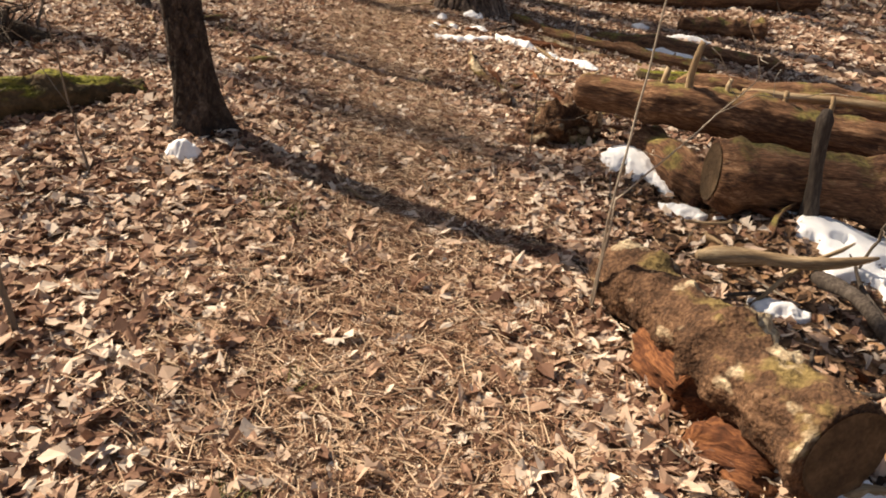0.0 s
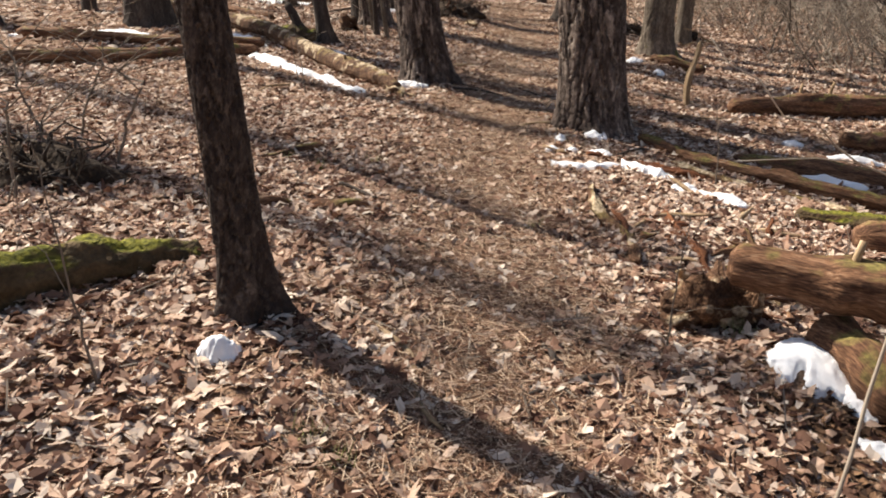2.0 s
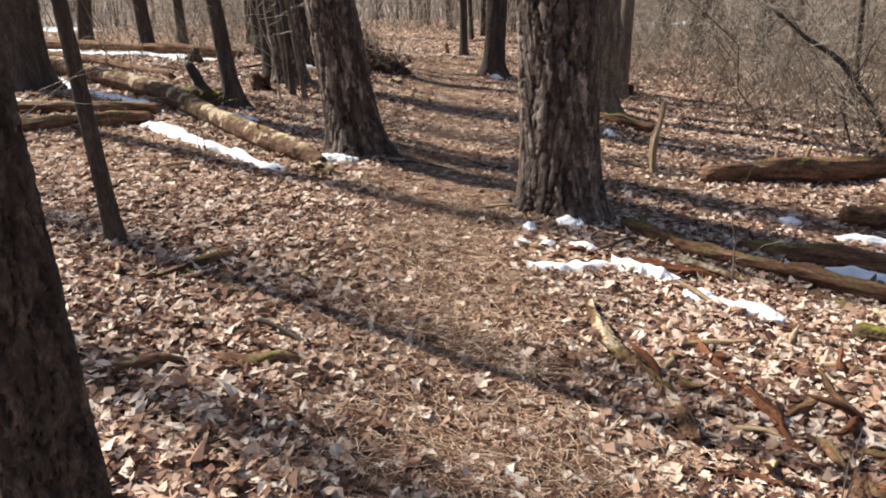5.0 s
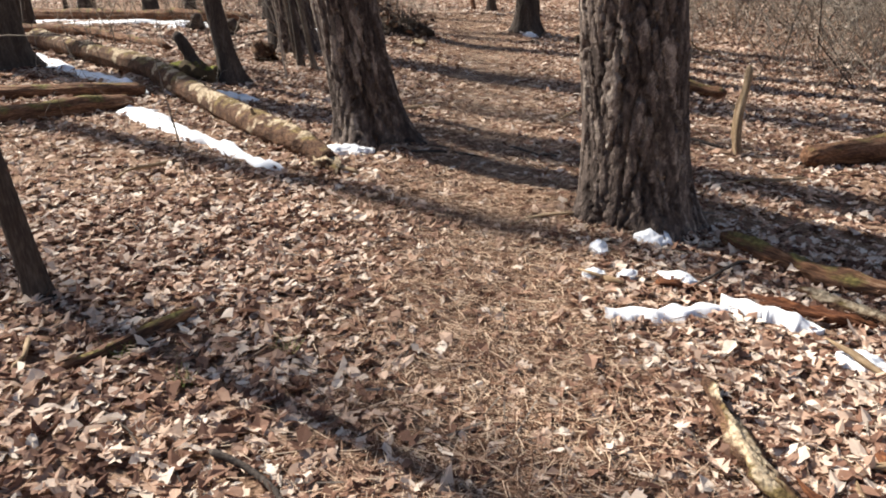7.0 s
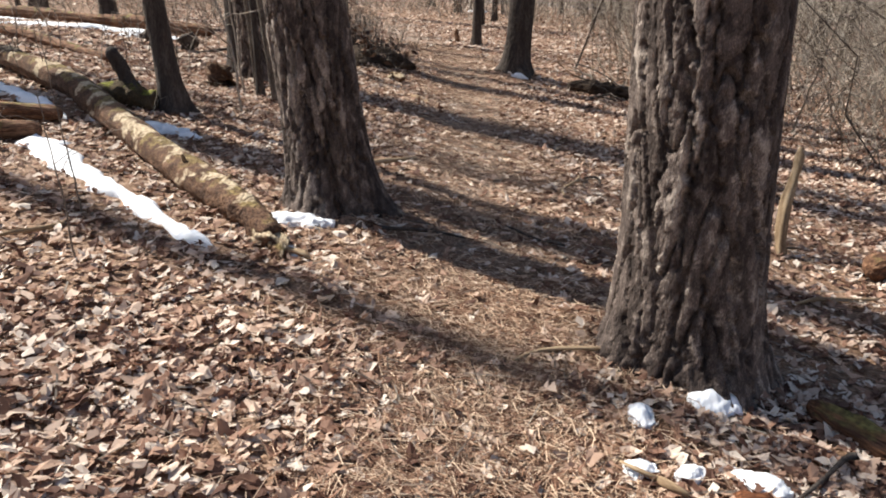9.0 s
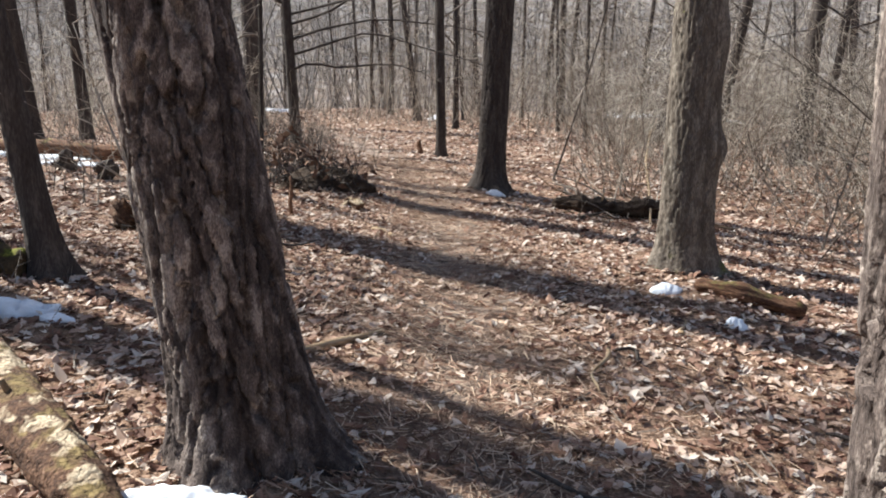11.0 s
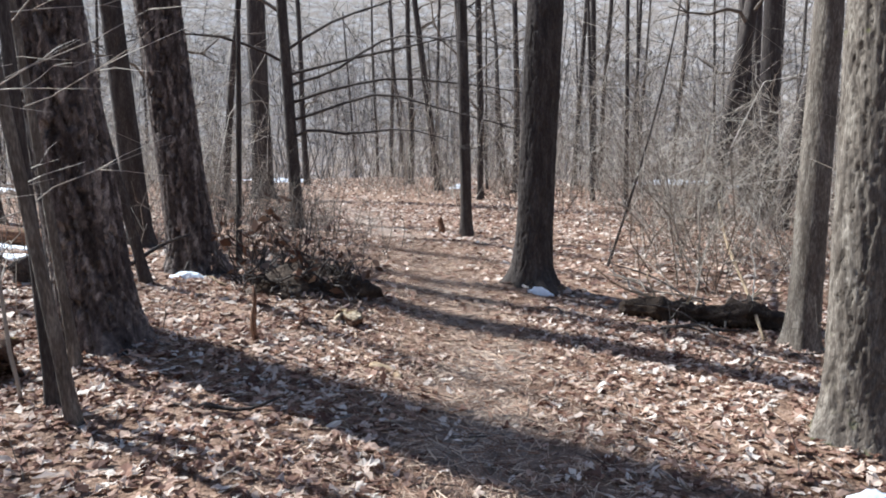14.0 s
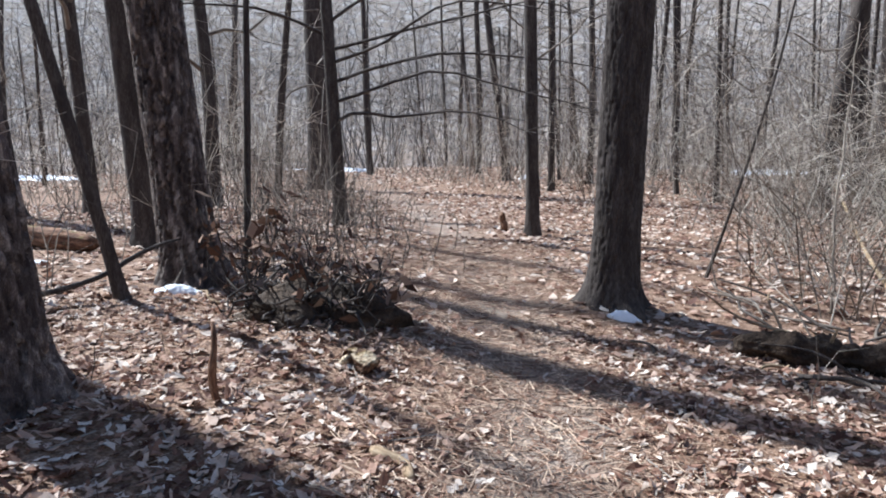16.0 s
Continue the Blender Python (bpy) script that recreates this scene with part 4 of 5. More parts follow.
snow(-1.23, 3.31, 0.17, 0.12, 25, 0.085, 1, "small lump of snow at the foot of the slim pine")
snow(0.98, 3.95, 0.36, 0.36, 10, 0.035, 2, "snow patch lying on a rotten log end", 0.022)
snow(1.10, 3.78, 0.10, 0.2, 20, 0.03, 3, lift=0.02)
snow(1.16, 3.50, 0.26, 0.10, -28, 0.05, 4)
snow(1.42, 3.46, 0.26, 0.08, 8, 0.05, 5)
snow(1.90, 3.16, 0.6, 0.7, -35, 0.05, 6, "large snow patch on the debris beside the log pile", 0.03)
snow(2.05, 2.85, 0.42, 0.45, 10, 0.05, 7, lift=0.03)
snow(1.68, 3.42, 0.2, 0.1, 20, 0.05, 8, lift=0.02)
snow(1.36, 2.66, 0.24, 0.12, -10, 0.05, 9)
snow(1.25, 1.62, 0.2, 0.12, 0, 0.03, 10)
snow(0.66, 6.68, 0.2, 0.15, -30, 0.05, 13)
snow(0.95, 6.5, 0.3, 0.16, -40, 0.05, 14)
snow(0.8, 6.55, 0.2, 0.08, -30, 0.03, 64)
snow(-0.02, 7.83, 0.24, 0.17, 15, 0.06, 15, "snow lump at the foot of the massive pine")
snow(-0.33, 7.68, 0.10, 0.16, 5, 0.045, 16)
snow(0.04, 7.36, 0.2, 0.12, -20, 0.04, 17)
snow(-0.37, 7.35, 0.12, 0.1, 0, 0.035, 18)
snow(-0.2, 7.36, 0.12, 0.08, 30, 0.03, 61)
snow(2.2, 8.2, 0.5, 0.08, -10, 0.05, 20)
snow(1.75, 8.6, 0.2, 0.1, 0, 0.04, 21)
snow(1.95, 4.75, 0.4, 0.12, -5, 0.08, 62)
snow(-2.14, 9.27, 0.46, 0.16, 5, 0.055, 22, "snow patch at the foot of the leaning pine")
snow(-2.1, 8.87, 0.34, 0.09, -25, 0.03, 23)
for k, (x, y, l, w, a, h) in enumerate(((-3.9, 11.1, 0.5, 0.24, 15, 0.08), (-4.3, 11.15, 0.4, 0.22, -10, 0.08), (-3.55, 11.0, 0.2, 0.1, 0, 0.04), (-6.9, 11.2, 0.9, 0.4, 10, 0.09), (-7.9, 10.7, 0.9, 0.4, 20, 0.09))):
    snow(x, y, l, w, a, h, 30 + k, "ragged snow patch beside the long fallen log")
for k, (x, y, l, w, a) in enumerate(((-9, 18.3, 3.4, 0.5, 12), (-12, 19.2, 3, 0.5, 12), (-7.2, 17.7, 1.4, 0.3, 10), (0.32, 12.92, 0.26, 0.18, 0), (0.66, 12.24, 0.16, 0.12, 0), (-1.0, 17.5, 0.26, 0.10, 0), (-4.6, 16.95, 0.4, 0.14, 10))):
    snow(x, y, l, w, a, 0.07, 70 + k, "snow patch lying among the leaves")
for k, (x, y, l, w) in enumerate(((7, 50, 5, 1.6), (-13, 48, 3, 1), (-20, 58, 10, 4), (-32, 66, 12, 6), (-3, 70, 5, 2), (24, 56, 5, 2), (-24, 40, 4, 1.5), (9.5, 45, 3, 0.8), (-3.4, 41.5, 1.0, 0.4))):
    snow(x, y, l, w, 8, 0.25, 90 + k, "broad snow field seen through the trees")


# ---- root mound, snags, saplings ----
def snow_strip(points, widths, h, seed, label):
    """A ragged ribbon of snow along a line on the ground."""
    r = np.random.default_rng(seed)
    P = np.array(points, float)
    n, K = 90, 13
    u = np.linspace(0, len(P) - 1, n)
    cx, cy = np.interp(u, np.arange(len(P)), P[:, 0]), np.interp(u, np.arange(len(P)), P[:, 1])
    w = np.interp(u, np.arange(len(P)), widths) * np.minimum(1, np.minimum(np.arange(n), n - 1 - np.arange(n)) / 5 + 0.05)
    dx, dy = np.gradient(cx), np.gradient(cy)
    L_ = np.hypot(dx, dy)
    ox, oy = -dy / L_, dx / L_
    ragged = [1 + 0.42 * wave(u * 11, u * 0 + s, 1.0, seed + s) + 0.14 * wave(u * 17, u * 0, 1.0, seed + 5 + s) + 0.02 * r.standard_normal(n) for s in (1, 2)]
    V = []
    for k in range(K):
        f = 2 * k / (K - 1) - 1
        off = f * w / 2 * (ragged[0] if f < 0 else ragged[1])
        gx, gy = cx + ox * off, cy + oy * off
        top = 0.75 * h * (1 - abs(f) ** 2.2) * (1 + 0.6 * wave(gx, gy, 13, seed)) + 0.016 * wave(gx, gy, 42, seed + 1) * (1 - abs(f))
        V.append(np.stack([gx, gy, ground(gx, gy) + np.where(abs(f) > 0.99, -0.015, np.maximum(top, 0.002))], -1))
    for a in range(n):
        SNOWS.append((cx[a], cy[a], w[a] + 0.02, w[a] + 0.02, 0)) if a % 3 == 0 else None
    base = np.array(g3(P[0, 0], P[0, 1]))
    i = (np.arange(K - 1)[:, None] * n + np.arange(n - 1)[None]).ravel()
    ob = tagged(new("snow_patch", mesh("snow_patch", np.concatenate(V) - base, np.stack([i, i + 1, i + n + 1, i + n], -1), None, M_SNOW)), label, "snow", "snow patches")
    ob.location = base


snow_strip([(-2.42, 8.72), (-3.0, 9.17), (-3.57, 9.58), (-4.1, 10.0), (-4.45, 10.35)], (0.1, 0.15, 0.2, 0.27, 0.36), 0.06, 1, "long ragged snow strip along the fallen log")
snow_strip([(-4.6, 11.0), (-5.4, 11.65), (-6.6, 12.6), (-7.9, 13.7)], (0.2, 0.2, 0.3, 0.3), 0.07, 11, "thin snow strip behind the fallen log")
snow_strip([(-0.34, 6.92), (-0.05, 6.98), (0.22, 7.05)], (0.1, 0.14, 0.1), 0.055, 21, "narrow snow strip beside a fallen branch")
snow_strip([(0.2, 7.13), (0.4, 7.05), (0.6, 6.93)], (0.13, 0.17, 0.11), 0.06, 31, "narrow snow strip beside a fallen branch")
snow_strip([(1.36, 7.42), (1.7, 7.34), (2.06, 7.22)], (0.12, 0.15, 0.1), 0.07, 41, "long snow strip against a dark log")


def root_mound(x, y, label):
    t = thing("root_mound", g3(x, y), label, "roots")
    r = np.random.default_rng(3)
    S, K = 30, 12
    V, Q = [], []
    for q in range(K + 1):
        f = q / K
        for s in range(S):
            th = 6.2832 * s / S
            rad = 0.42 * math.cos(f * 1.5) * (1 + 0.2 * math.sin(3 * th + 1) + 0.12 * math.sin(7 * th)) * r.uniform(0.85, 1.12)
            V.append((rad * 1.25 * math.cos(th), rad * 0.8 * math.sin(th), -0.12 + 0.3 * math.sin(f * 1.5) * (1 + 0.15 * math.sin(2 * th)) + r.uniform(-0.02, 0.02)))
    Q = [(q * S + s, q * S + (s + 1) % S, (q + 1) * S + (s + 1) % S, (q + 1) * S + s) for q in range(K) for s in range(S)]
    part("soil", mesh("soil", V, Q, None, M_DARK), t, "dark soil clod")
    for k in range(60):
        a, e = r.uniform(0, 6.28), r.uniform(0.0, 1.3)
        d = np.array([1.2 * math.cos(a) * math.cos(e), math.sin(a) * math.cos(e), math.sin(e)])
        p0 = d * [0.34, 0.28, 0.14]
        part("root", mesh("root", *tube(curve_points(p0, p0 + d * r.uniform(0.1, 0.34) + [0, 0, r.uniform(-0.16, 0.06)], 6, 0, 0.09, k), np.linspace(0.013, 0.003, 6), 5), M_OAK), t)
    return t


root_mound(-3.2, 16.25, "dark tangled root mound of an upturned tree")
root_mound(-3.45, 5.05, "dark rotten root stump with tangled dead branches")
log("snag", "thin dead snag standing in the leaves", [(-3.12, 14.7, 0.05), (-3.13, 14.7, 0.35), (-3.16, 14.72, 0.62)], (0.022, 0.018, 0.012), M_LOG, 60, sides=12, n=10, rough=0.2, category="snag")
log("fallen_log", "small dark rotten log end in the leaves", [on(-2.75, 15.55, 0.05), on(-2.55, 15.5, 0.05)], (0.06, 0.07, 0.05), M_PATCHY, 61, n=10, rough=0.2)
log("stump", "low cut stump beyond the root mound", [on(-5.9, 16.3, 0.0), on(-5.9, 16.3, 0.35)], (0.11, 0.09), M_OAK, 62, n=8, rough=0.2, category="stump")
log("stump", "low cut stump on the far slope", [on(-6.8, 17.0, 0.0), on(-6.8, 17.0, 0.35)], (0.11, 0.09), M_OAK, 63, n=8, rough=0.2, category="stump")
log("stump", "small broken stub at the path side", [on(-2.55, 23.0, 0.0), on(-2.55, 23.0, 0.4)], (0.05, 0.035), M_LOG, 64, n=8, rough=0.2, category="stump")
log("branch", "dead branch propped against the pine foot", [on(-5.6, 16.0, 0.03), (-4.9, 16.5, 0.55), (-4.6, 17.0, 0.75)], (0.015, 0.02, 0.012), M_OAK, 65, sides=8, n=12, wob=0.05, category="branch")
log("branch", "dead dark branch leaning in the thicket", [on(4.6, 13.6, 0.05), (3.9, 13.9, 0.7), (3.0, 14.2, 1.35)], (0.04, 0.035, 0.02), M_OAK, 66, sides=10, n=14, wob=0.04, category="branch")


def sapling(x, y, points, r0, twigs, label, seed, mat=M_TWIG, spread=0.35):
    """A thin bare stem through a few points over its foot, with side twigs."""
    t = thing("sapling", g3(x, y), label, "sapling", "bare saplings")
    P0 = np.array([(0, 0, -0.05), *points], float)
    u = np.linspace(0, len(P0) - 1, 16)
    P = np.stack([np.interp(u, np.arange(len(P0)), P0[:, k]) for k in range(3)], -1)
    r = np.random.default_rng(seed)
    P[2:] += r.normal(0, r0 * 0.5, P[2:].shape)
    main = part("stem", mesh("stem", *tube(P, np.linspace(r0, r0 * 0.3, 16), 7), mat), t)
    for k in range(twigs):
        b = P[int(r.integers(4, 16))]
        a, l = r.uniform(0, 6.28), spread * r.uniform(0.4, 1.2)
        e = b + [l * math.cos(a), l * math.sin(a), l * r.uniform(0.1, 0.9)]
        P2 = curve_points(b, e, 6, 0, 0.05 * l, k)
        pieces = [tube(P2, np.linspace(r0 * 0.4, 0.0012, 6), 4)]
        for q in range(2):
            c, m_ = a + r.uniform(-1, 1), P2[int(r.integers(2, 6))]
            pieces.append(tube(curve_points(m_, m_ + [0.4 * l * math.cos(c), 0.4 * l * math.sin(c), 0.3 * l * r.uniform(-0.2, 0.8)], 4, 0, 0.01, q), np.linspace(r0 * 0.25, 0.001, 4), 3))
        part("twig", mesh("twig", *join(pieces), mat), main)
    return t


sapling(0.60, 2.50, [(0.02, -0.08, 0.5), (0.10, 0.05, 0.95), (0.17, 0.12, 1.5), (0.2, 0.15, 2.0)], 0.0055, 8, "thin pale bare sapling rising beside the sawn log", 1, M_BRUSH, 0.5)
sapling(0.605, 2.49, [(0.02, -0.08, 0.48), (0.26, -0.02, 0.72), (0.55, 0.08, 0.98)], 0.0045, 4, "thin forked shoot beside the sawn log", 31, M_BRUSH, 0.3)
sapling(-1.23, 1.9, [(-0.02, 0.02, 0.3), (-0.09, 0.04, 0.8), (-0.15, 0.05, 1.4)], 0.011, 4, "thin brown sapling in the leaves beside the path", 2)
sapling(-1.54, 3.03, [(-0.04, 0.0, 0.4), (-0.08, 0.02, 0.9)], 0.006, 3, "thin bare shoot in the leaves", 3)
sapling(0.42, 4.05, [(0.01, 0.02, 0.3), (0.04, 0.02, 0.6)], 0.005, 3, "thin bare shoot beside the path", 4)
sapling(1.75, 2.95, [(0.03, -0.1, 0.3), (0.12, -0.2, 0.75)], 0.008, 4, "thin grey shoot among the debris", 5)
sapling(0.9, 6.9, [(0.0, 0.05, 0.3), (-0.04, 0.1, 0.55)], 0.007, 4, "thin grey shoot beside a snow strip", 6)
sapling(-3.3, 9.0, [(-0.05, 0.0, 0.4), (-0.12, 0.02, 0.9)], 0.006, 3, "thin shoot in the leaves by the log", 7)
sapling(-2.95, 8.35, [(-0.04, 0.0, 0.4), (-0.1, 0.02, 0.8)], 0.006, 3, "thin shoot in the leaves by the snow", 8)
sapling(-3.6, 12.3, [(-0.08, 0.05, 0.6), (-0.3, 0.1, 1.2), (-0.55, 0.3, 1.75)], 0.013, 14, "small bare tree with pale sunlit twigs", 9, M_BRUSH, 0.95)
sapling(-3.9, 13.2, [(-0.1, 0.0, 0.8), (-0.2, 0.05, 1.6), (-0.25, 0.1, 2.3)], 0.012, 14, "small bare tree with many pale fine twigs", 10, M_BRUSH, 1.0)
sapling(2.6, 15.5, [(0.15, 0.0, 0.6), (0.35, 0.1, 1.3), (0.5, 0.2, 2.1)], 0.014, 10, "forked bare sapling in the brush", 11, M_TWIG, 0.9)
sapling(1.5, 16.2, [(0.0, 0.1, 0.6), (-0.05, 0.2, 1.4)], 0.013, 8, "bare sapling beside the mossy logs", 12, M_BRUSH, 0.6)
sapling(0.9, 18.6, [(0.0, 0.1, 0.8), (0.1, 0.2, 1.8), (0.15, 0.2, 2.6)], 0.015, 10, "bare upright sapling in the thicket", 13, M_BRUSH, 0.8)
for k, (x, y) in enumerate(((-3.4, 5.2), (-3.6, 4.9), (-3.1, 5.4), (-4.0, 5.3), (-3.2, 4.6), (-3.9, 6.1))):
    sapling(x, y, [(0.1 * (k % 3 - 1), 0.05, 0.3), (0.25 * (k % 3 - 1), 0.1, 0.55), (0.5 * (k % 2) - 0.3, 0.2, 0.7)], 0.012, 7, "tangled dead branch standing on the slope", 20 + k, M_TWIG, 0.7)


def leafy_shrub(x, y, height, leaves, seed):
    """A low dead shrub that still holds its withered leaves."""
    t = thing("dead_shrub", g3(x, y), "low dead shrub with withered dark brown leaves", "shrub", "dead shrubs at the root mound")
    r = np.random.default_rng(seed)
    tips = []
    for k in range(9):
        a, h = r.uniform(0, 6.28), height * r.uniform(0.5, 1.1)
        P = curve_points((r.normal(0, 0.06), r.normal(0, 0.06), -0.03), (0.5 * h * math.cos(a), 0.5 * h * math.sin(a), h), 7, 0, 0.1 * h, seed + k)
        part("stem", mesh("stem", *tube(P, np.linspace(0.009, 0.002, 7), 5), M_OAK), t)
        tips.append(P[2:])
    tips = np.concatenate(tips)
    c = tips[r.integers(0, len(tips), leaves)] + r.normal(0, 0.05, (leaves, 3))
    d = r.normal(0, 1, (leaves, 2, 3)) * 0.035
    c[:, 2] = np.maximum(c[:, 2], 0.03)
    V = np.stack([c - d[:, 0], c + d[:, 1] * 0.6, c + d[:, 0] * [1, 1, 0.6], c - d[:, 1] * 0.6 + [0, 0, 0.01]], 1).reshape(-1, 3)
    tagged(part("foliage", mesh("foliage", V, (np.arange(leaves) * 4)[:, None] + [0, 1, 2, 3], None, M_WITHER, smooth=False), t, "withered dark brown leaves"), kind="stuff")


for k, (x, y, h, n) in enumerate(((-3.0, 16.05, 0.5, 40), (-3.55, 16.2, 0.75, 55), (-3.9, 16.7, 0.8, 50), (-2.75, 16.5, 0.45, 30), (-3.3, 16.7, 0.85, 50), (-3.7, 17.6, 0.7, 40), (-3.1, 17.5, 0.5, 30))):
    leafy_shrub(x, y, h, n, 500 + 13 * k)


# ---- brush ----
def brush(name, label, spots, height, mat, seed, stems, r0, lean=0.35, twigs=3):
    """Many thin bent stems with side twigs, as one tangle."""
    r = np.random.default_rng(seed)
    out = []
    for x, y, s in spots:
        for k in range(stems):
            bx, by = x + r.normal(0, 0.35) * s, y + r.normal(0, 0.35) * s
            h = height * r.uniform(0.45, 1.2) * s
            a = r.uniform(0, 6.28)
            top = np.array([bx + h * lean * math.cos(a), by + h * lean * math.sin(a), 0])
            z = float(ground(bx, by))
            P = curve_points((bx, by, z - 0.03), (top[0], top[1], z + h), 5, 0.0, 0.09 * h, int(r.integers(1e6)))
            out.append(tube(P, np.linspace(r0 * r.uniform(0.6, 1.4), r0 * 0.3, 5), 3, False))
            for q in range(twigs):
                b = P[int(r.integers(1, 5))]
                c, l = r.uniform(0, 6.28), h * r.uniform(0.2, 0.5)
                out.append(tube(curve_points(b, b + [l * math.cos(c), l * math.sin(c), l * r.uniform(-0.1, 0.9)], 3, 0, 0.14 * l, q), (r0 * 0.5, r0 * 0.4, r0 * 0.2), 3, False))
    return tagged(new(name, mesh(name, *join(out), mat)), label, "brush", kind="stuff")


def spots(n, x0, x1, y0, y1, seed, clear=1.3, keep=None):
    r, out = np.random.default_rng(seed), []
    while len(out) < n:
        x, y = r.uniform(x0, x1), r.uniform(y0, y1)
        if off_path(x, y) > clear and (keep is None or keep(x, y)):
            out.append((x, y, r.uniform(0.7, 1.3)))
    return out


brush("thicket", "dense tan leafless brush beside the path", spots(210, 0.2, 12, 17.5, 30, 1, 1.9, lambda x, y: x > 0.3 + 0.05 * (y - 17)), 2.2, M_BRUSH, 1, 5, 0.007, lean=0.65, twigs=6)
brush("thicket", "tangled leafless brush on the low side of the wood", spots(120, 2.6, 10, 11.5, 19, 2, 1.5, lambda x, y: x > 2.2 + max(0, 14 - y) * 0.5), 1.4, M_BRUSH, 2, 5, 0.0065, lean=0.65, twigs=4)
brush("thicket", "leafless shrubs far along the path", spots(290, -20, 26, 30, 50, 3, 2.2), 2.6, M_BRUSH, 3, 5, 0.011, lean=0.5, twigs=4)
brush("thicket", "tall fine leafless tangle of young growth in the wood", spots(200, -16, 18, 24, 44, 11, 2.4), 4.2, M_BRUSH, 11, 3, 0.010, lean=0.4, twigs=6)
brush("thicket", "leafless brush between the leaning pines", spots(60, -9, -4.4, 19.5, 30, 4, 1.6), 1.2, M_TWIG, 4, 5, 0.007)
brush("thicket", "low leafless shoots along the path edge", spots(36, -5.2, -3.4, 17, 24, 5, 0.9), 0.75, M_TWIG, 5, 5, 0.006)
brush("thicket", "leafless shoots scattered on the slope", spots(50, -12, -5.2, 12, 22, 6, 1.2), 0.9, M_TWIG, 6, 3, 0.007)
brush("thicket", "dark arching leafless canes in the low wood", spots(90, 2.4, 11, 11, 24, 9, 1.6, lambda x, y: x > 2.0 + max(0, 15 - y) * 0.5), 1.9, M_TWIG, 9, 3, 0.012, lean=0.9, twigs=4)
brush("undergrowth", "sparse thin shoots in the leaf litter", spots(60, -5.5, 3.2, 3, 17, 7, 1.5), 0.45, M_TWIG, 7, 1, 0.004, twigs=2)
brush("far_wood", "far leafless wood of thin grey stems", spots(1100, -85, 75, 46, 150, 8, 1.0), 12.0, M_FAR, 8, 3, 0.045, lean=0.14, twigs=3)


# ---- litter ----
def scatter_leaves(name, label, n, x0, x1, y0, y1, size, seed, simple=False, density=None, mat=M_LEAF):
    """Dry curled leaves that lie on the ground, joined."""
    r = np.random.default_rng(seed)
    x, y = r.uniform(x0, x1, n * 2), r.uniform(y0, y1, n * 2)
    keep = r.uniform(0, 1, n * 2) < density(x, y)
    x, y = x[keep][:n], y[keep][:n]
    n = len(x)
    if simple:
        out = np.array([(0, -0.5), (0.3, -0.15), (0.26, 0.2), (0, 0.5), (-0.26, 0.2), (-0.3, -0.15)])
        variants = [out]
    else:
        oak = [(0.0, -0.62), (0.24, -0.36), (0.11, -0.18), (0.37, 0.0), (0.13, 0.10), (0.27, 0.30), (0.0, 0.54)]
        lobed = np.array(oak + [(-a, b) for a, b in oak[-2:0:-1]])
        beech = np.array([(0, -0.6), (0.22, -0.3), (0.31, 0.0), (0.16, 0.36), (0, 0.55), (-0.2, 0.3), (-0.3, -0.05), (-0.18, -0.34)])
        variants = [lobed * [1.15, 1.15], beech, lobed * [1.0, 0.9], beech * [0.75, 1.15]]
    Vs, Ts, off = [], [], 0
    which = r.integers(0, len(variants), n)
    for k, o in enumerate(variants):
        idx = np.where(which == k)[0]
        m_, p = len(idx), len(o)
        s = size * np.minimum(r.lognormal(0, 0.24, m_), 1.5)
        pts = np.concatenate([[(0, 0)], o])[None] * s[:, None, None]
        pts = pts * np.stack([r.uniform(0.7, 1.15, m_), np.ones(m_)], -1)[:, None]
        if not simple:
            pts = pts + r.normal(0, 0.05, pts.shape) * s[:, None, None]
        rel = pts / s[:, None, None]
        fold, curl, tw = r.normal(0.12, 0.26, m_), r.normal(0.05, 0.36, m_), r.normal(0, 0.38, m_)
        zz = s[:, None] * (fold[:, None] * np.abs(rel[..., 0]) * 1.2 + curl[:, None] * rel[..., 1] ** 2 * 1.3 + tw[:, None] * rel[..., 0] * rel[..., 1] * 1.6
                           + (0 if simple else 0.05) * r.standard_normal((m_, p + 1)))
        L_ = np.stack([pts[..., 0], pts[..., 1], zz], -1)
        a, tx, ty = r.uniform(0, 6.283, m_), r.normal(0, 0.2, m_), r.normal(0, 0.2, m_)
        ca, sa, cx, sx, cy, sy = np.cos(a), np.sin(a), np.cos(tx), np.sin(tx), np.cos(ty), np.sin(ty)
        Rx = np.stack([np.stack([np.ones(m_), 0 * a, 0 * a], -1), np.stack([0 * a, cx, -sx], -1), np.stack([0 * a, sx, cx], -1)], 1)
        Ry = np.stack([np.stack([cy, 0 * a, sy], -1), np.stack([0 * a, np.ones(m_), 0 * a], -1), np.stack([-sy, 0 * a, cy], -1)], 1)
        Rz = np.stack([np.stack([ca, -sa, 0 * a], -1), np.stack([sa, ca, 0 * a], -1), np.stack([0 * a, 0 * a, np.ones(m_)], -1)], 1)
        W = np.einsum("nij,nkj->nki", Rz @ Ry @ Rx, L_)
        gx, gy = x[idx], y[idx]
        gz = ground(gx, gy) - np.minimum(W[..., 2].min(1), 0) * 0.6 + r.uniform(-0.006, 0.016, m_)
        W = W + np.stack([gx, gy, gz], -1)[:, None]
        fan = np.array([(0, 1 + q, 1 + (q + 1) % p) for q in range(p)])
        Ts.append(((np.arange(m_) * (p + 1))[:, None, None] + fan[None]).reshape(-1, 3) + off)
        Vs.append(W.reshape(-1, 3))
        off += m_ * (p + 1)
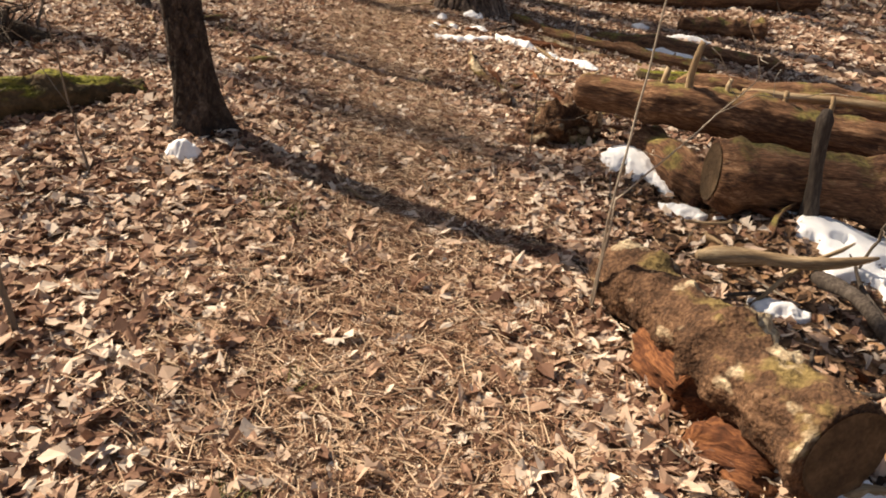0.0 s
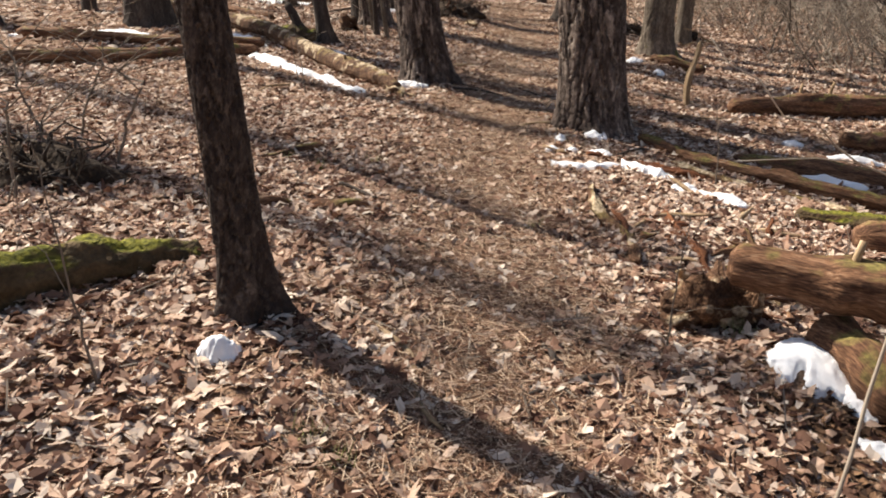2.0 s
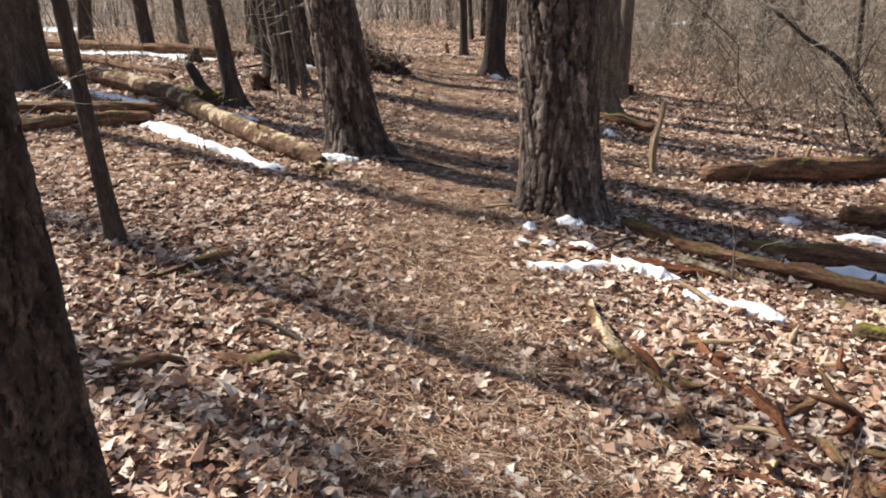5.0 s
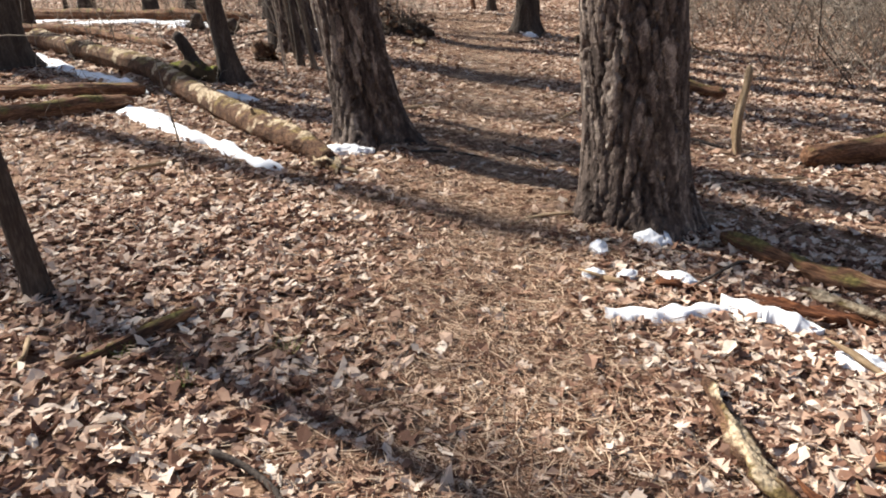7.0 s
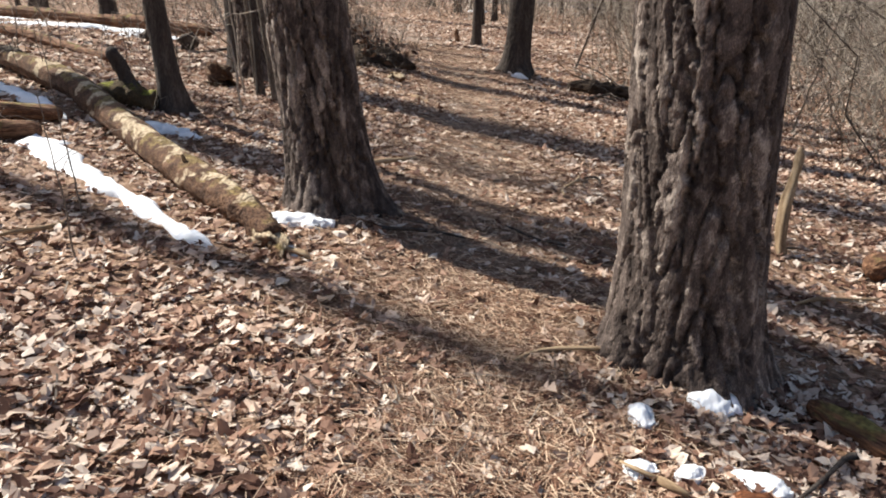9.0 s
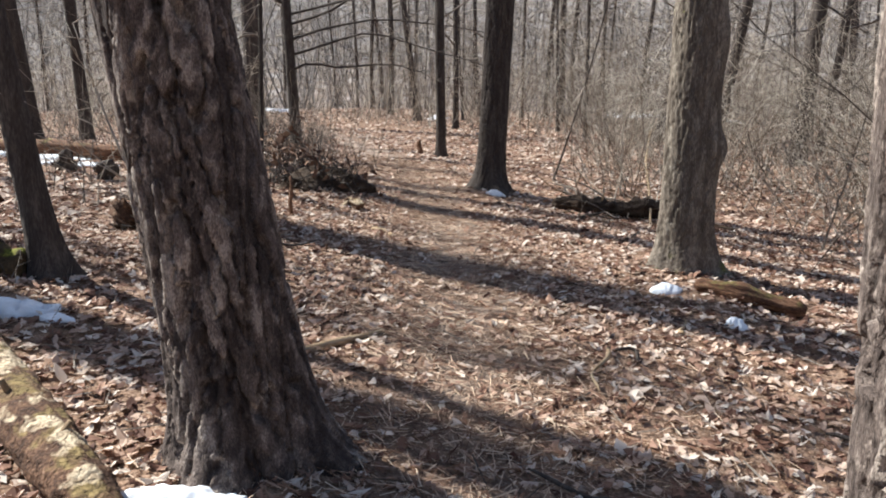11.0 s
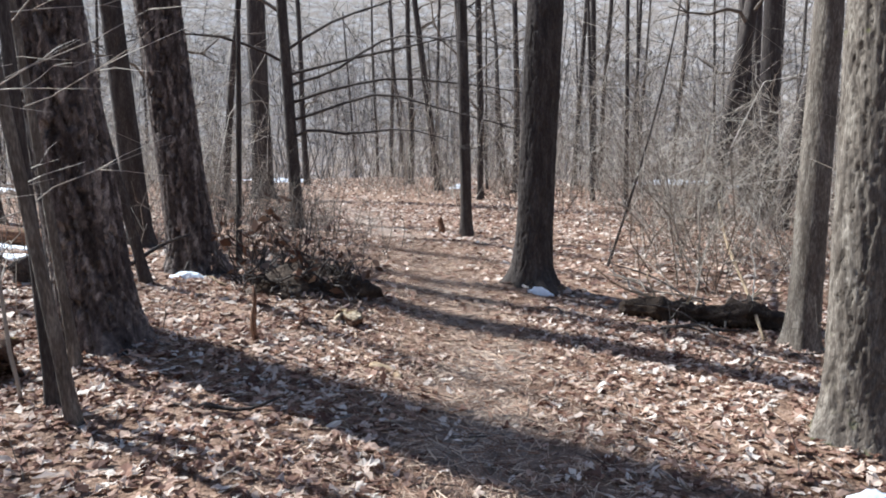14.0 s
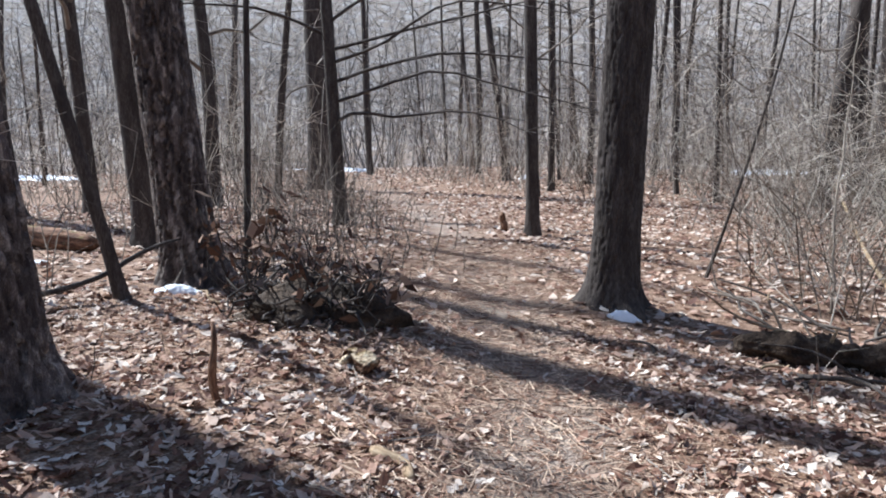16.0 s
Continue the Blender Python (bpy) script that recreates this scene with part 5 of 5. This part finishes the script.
    return tagged(new(name, mesh(name, np.concatenate(Vs), None, np.concatenate(Ts), mat, smooth=False)), label, "leaves", kind="stuff")


def no_snow(x, y):
    ok = np.ones(np.shape(x))
    for sx, sy, l, w, a in SNOWS:
        ca, sa = math.cos(radians(a)), math.sin(radians(a))
        u, v = (x - sx) * ca + (y - sy) * sa, -(x - sx) * sa + (y - sy) * ca
        ok = ok * ((u / (l * 0.52)) ** 2 + (v / (w * 0.52)) ** 2 > 1)
    return np.maximum(ok, 0.07)


def near_density(x, y):
    d = off_path(x, y)
    pile = 1 - 0.6 * step(0.75, 1.0, x) * step(1.2, 1.6, y) * (1 - step(4.2, 5.0, y))
    worn = 1 - 0.65 * np.exp(-(d / 0.42) ** 2) * step(10, 15, y)
    return pile * worn * (0.3 + 0.7 * step(0.12, 0.75, d + 0.2 * wave(x, y, 2.0, 30))) * (0.8 + 0.2 * wave(x, y, 1.3, 31)) * no_snow(x, y) * (np.abs(x + 0.07 * y) < 1.5 + 0.62 * y)


def far_density(x, y):
    return 0.25 + 0.75 * step(0.3, 0.85, off_path(x, y) + 0.15 * wave(x, y, 2.0, 33))


scatter_leaves("leaf_litter", "dry tan and brown oak leaves covering the forest floor", 50000, -5.3, 3.2, 0.6, 8.0, 0.063, 1, density=near_density)
scatter_leaves("leaf_litter", "dry tan and brown oak leaves covering the forest floor", 38000, -7.0, 4.2, 8.0, 17.0, 0.064, 2, density=near_density)
scatter_leaves("leaf_litter", "dry brown leaves covering the wood beyond", 32000, -13, 8, 17, 32, 0.095, 3, True, far_density)
scatter_leaves("leaf_litter", "dry brown leaves on the slope beside the walk", 9000, -14, -5, 5, 17, 0.13, 4, True, far_density)
scatter_leaves("leaf_litter", "dry brown leaves far along the wood", 16000, -26, 20, 31, 58, 0.16, 6, True, far_density)
scatter_leaves("leaf_litter", "dry brown leaves on the near slope", 5000, -12, -4, -1, 6, 0.11, 7, True, far_density)
scatter_leaves("leaf_litter", "dry brown leaves on the low side", 7000, 3.2, 9, 5, 17, 0.13, 5, True, far_density)


def pile_density(x, y):
    return no_snow(x, y) * step(0.6, 0.95, x) * (1 - step(3.9, 4.6, y))


scatter_leaves("wood_debris", "dark crumbled wood and bark bits round the log pile", 5000, 0.6, 3.0, 1.3, 4.6, 0.05, 8, True, pile_density, M_DEBRIS)


def scatter_needles(n, x_half, y0, y1, seed, length, width, mat, name, label, drift=0.0):
    r = np.random.default_rng(seed)
    y = r.uniform(y0, y1, n)
    x = np.interp(y, PATH_Y, PATH_X) + r.normal(0, x_half, n)
    a, l, w = r.uniform(0, 6.283, n), length * r.uniform(0.6, 1.3, n), width
    P = []
    for f in (-0.5, 0.5):
        px, py = x + l * f * np.cos(a), y + l * f * np.sin(a)
        P.append(np.stack([px, py, ground(px, py) + r.uniform(0.003, 0.034, n)], -1))
    side = np.stack([-np.sin(a), np.cos(a), r.normal(0, 0.5, n)], -1) * (w / 2)
    V = np.stack([P[0] + side, P[0] - side, P[1] - side, P[1] + side], 1).reshape(-1, 3)
    Q = (np.arange(n) * 4)[:, None] + [0, 1, 2, 3]
    return tagged(new(name, mesh(name, V, Q, None, mat, smooth=False)), label, "needles", kind="stuff")


scatter_needles(50000, 0.42, 0.6, 9, 1, 0.085, 0.0026, M_NEEDLE, "needle_litter", "fallen orange brown pine needles on the trodden path")
scatter_needles(26000, 0.6, 9, 22, 2, 0.11, 0.0036, M_NEEDLE, "needle_litter", "fallen brown pine needles along the path")
scatter_needles(1500, 1.6, 0.6, 18, 3, 0.22, 0.006, M_TWIG, "twig_litter", "small fallen twigs among the leaves")


r = np.random.default_rng(17)
for k in range(16):
    x, y, a, l = r.uniform(0.9, 2.2), r.uniform(1.7, 3.3), r.uniform(0, 6.28), r.uniform(0.2, 0.55)
    log("stick", "thin dead stick in the debris by the logs", [g3(x, y, 0.02), g3(x + l * math.cos(a), y + l * math.sin(a), r.uniform(0.02, 0.16))], (0.01, 0.006), (M_DEAD, M_OAK)[k % 2], 200 + k, sides=6, n=8, wob=0.025, category="stick")
for k in range(26):
    y = r.uniform(4.5, 17)
    x, a, l = float(np.interp(y, PATH_Y, PATH_X)) + r.choice([-1, 1]) * r.uniform(0.5, 2.6), r.uniform(0, 6.28), r.uniform(0.2, 0.7)
    log("stick", "fallen dead stick lying in the leaves", [g3(x, y, 0.025), g3(x + l * math.cos(a), y + l * math.sin(a), 0.03)], (0.012, 0.007), (M_DEAD, M_OAK, M_OAK)[k % 3], 230 + k, sides=6, n=9, wob=0.03, category="stick")


for k in range(18):
    x, y, a, l = r.uniform(-0.1, 2.0), r.uniform(16.3, 18.2), r.uniform(0, 6.28), r.uniform(0.5, 1.3)
    log("stick", "bare dead branch lying in the brush", [g3(x, y, 0.02), g3(x + l * math.cos(a), y + l * math.sin(a), r.uniform(0.03, 0.4))], (0.014, 0.007), (M_DEAD, M_OAK, M_TWIG)[k % 3], 270 + k, sides=6, n=9, wob=0.05, category="stick")


def sprig(x, y, seed):
    r = np.random.default_rng(seed)
    V, T = [], []
    for k in range(40):
        a, l = r.uniform(0, 6.28), r.uniform(0.04, 0.11)
        b = np.array([r.normal(0, 0.025), r.normal(0, 0.025), 0])
        d = np.array([math.cos(a) * 0.6, math.sin(a) * 0.6, r.uniform(0.4, 1)]) * l
        s = np.array([-math.sin(a), math.cos(a), 0]) * 0.002
        V += [b + s, b - s, b + d]
        T.append((3 * k, 3 * k + 1, 3 * k + 2))
    ob = tagged(new("grass_tuft", mesh("grass_tuft", np.array(V), None, T, M_GRASS, smooth=False)), "small tuft of green grass in the leaf litter", "grass", "grass tufts")
    ob.location = g3(x, y)


for k, (x, y) in enumerate(((-0.35, 1.85), (-0.42, 1.35), (-0.35, 1.3), (-0.62, 2.9), (-0.75, 3.0), (-2.2, 6.15), (-1.9, 6.0), (-2.6, 9.3), (-2.5, 9.35), (0.75, 4.2), (-0.3, 5.4), (-1.6, 6.3))):
    sprig(x, y, k)
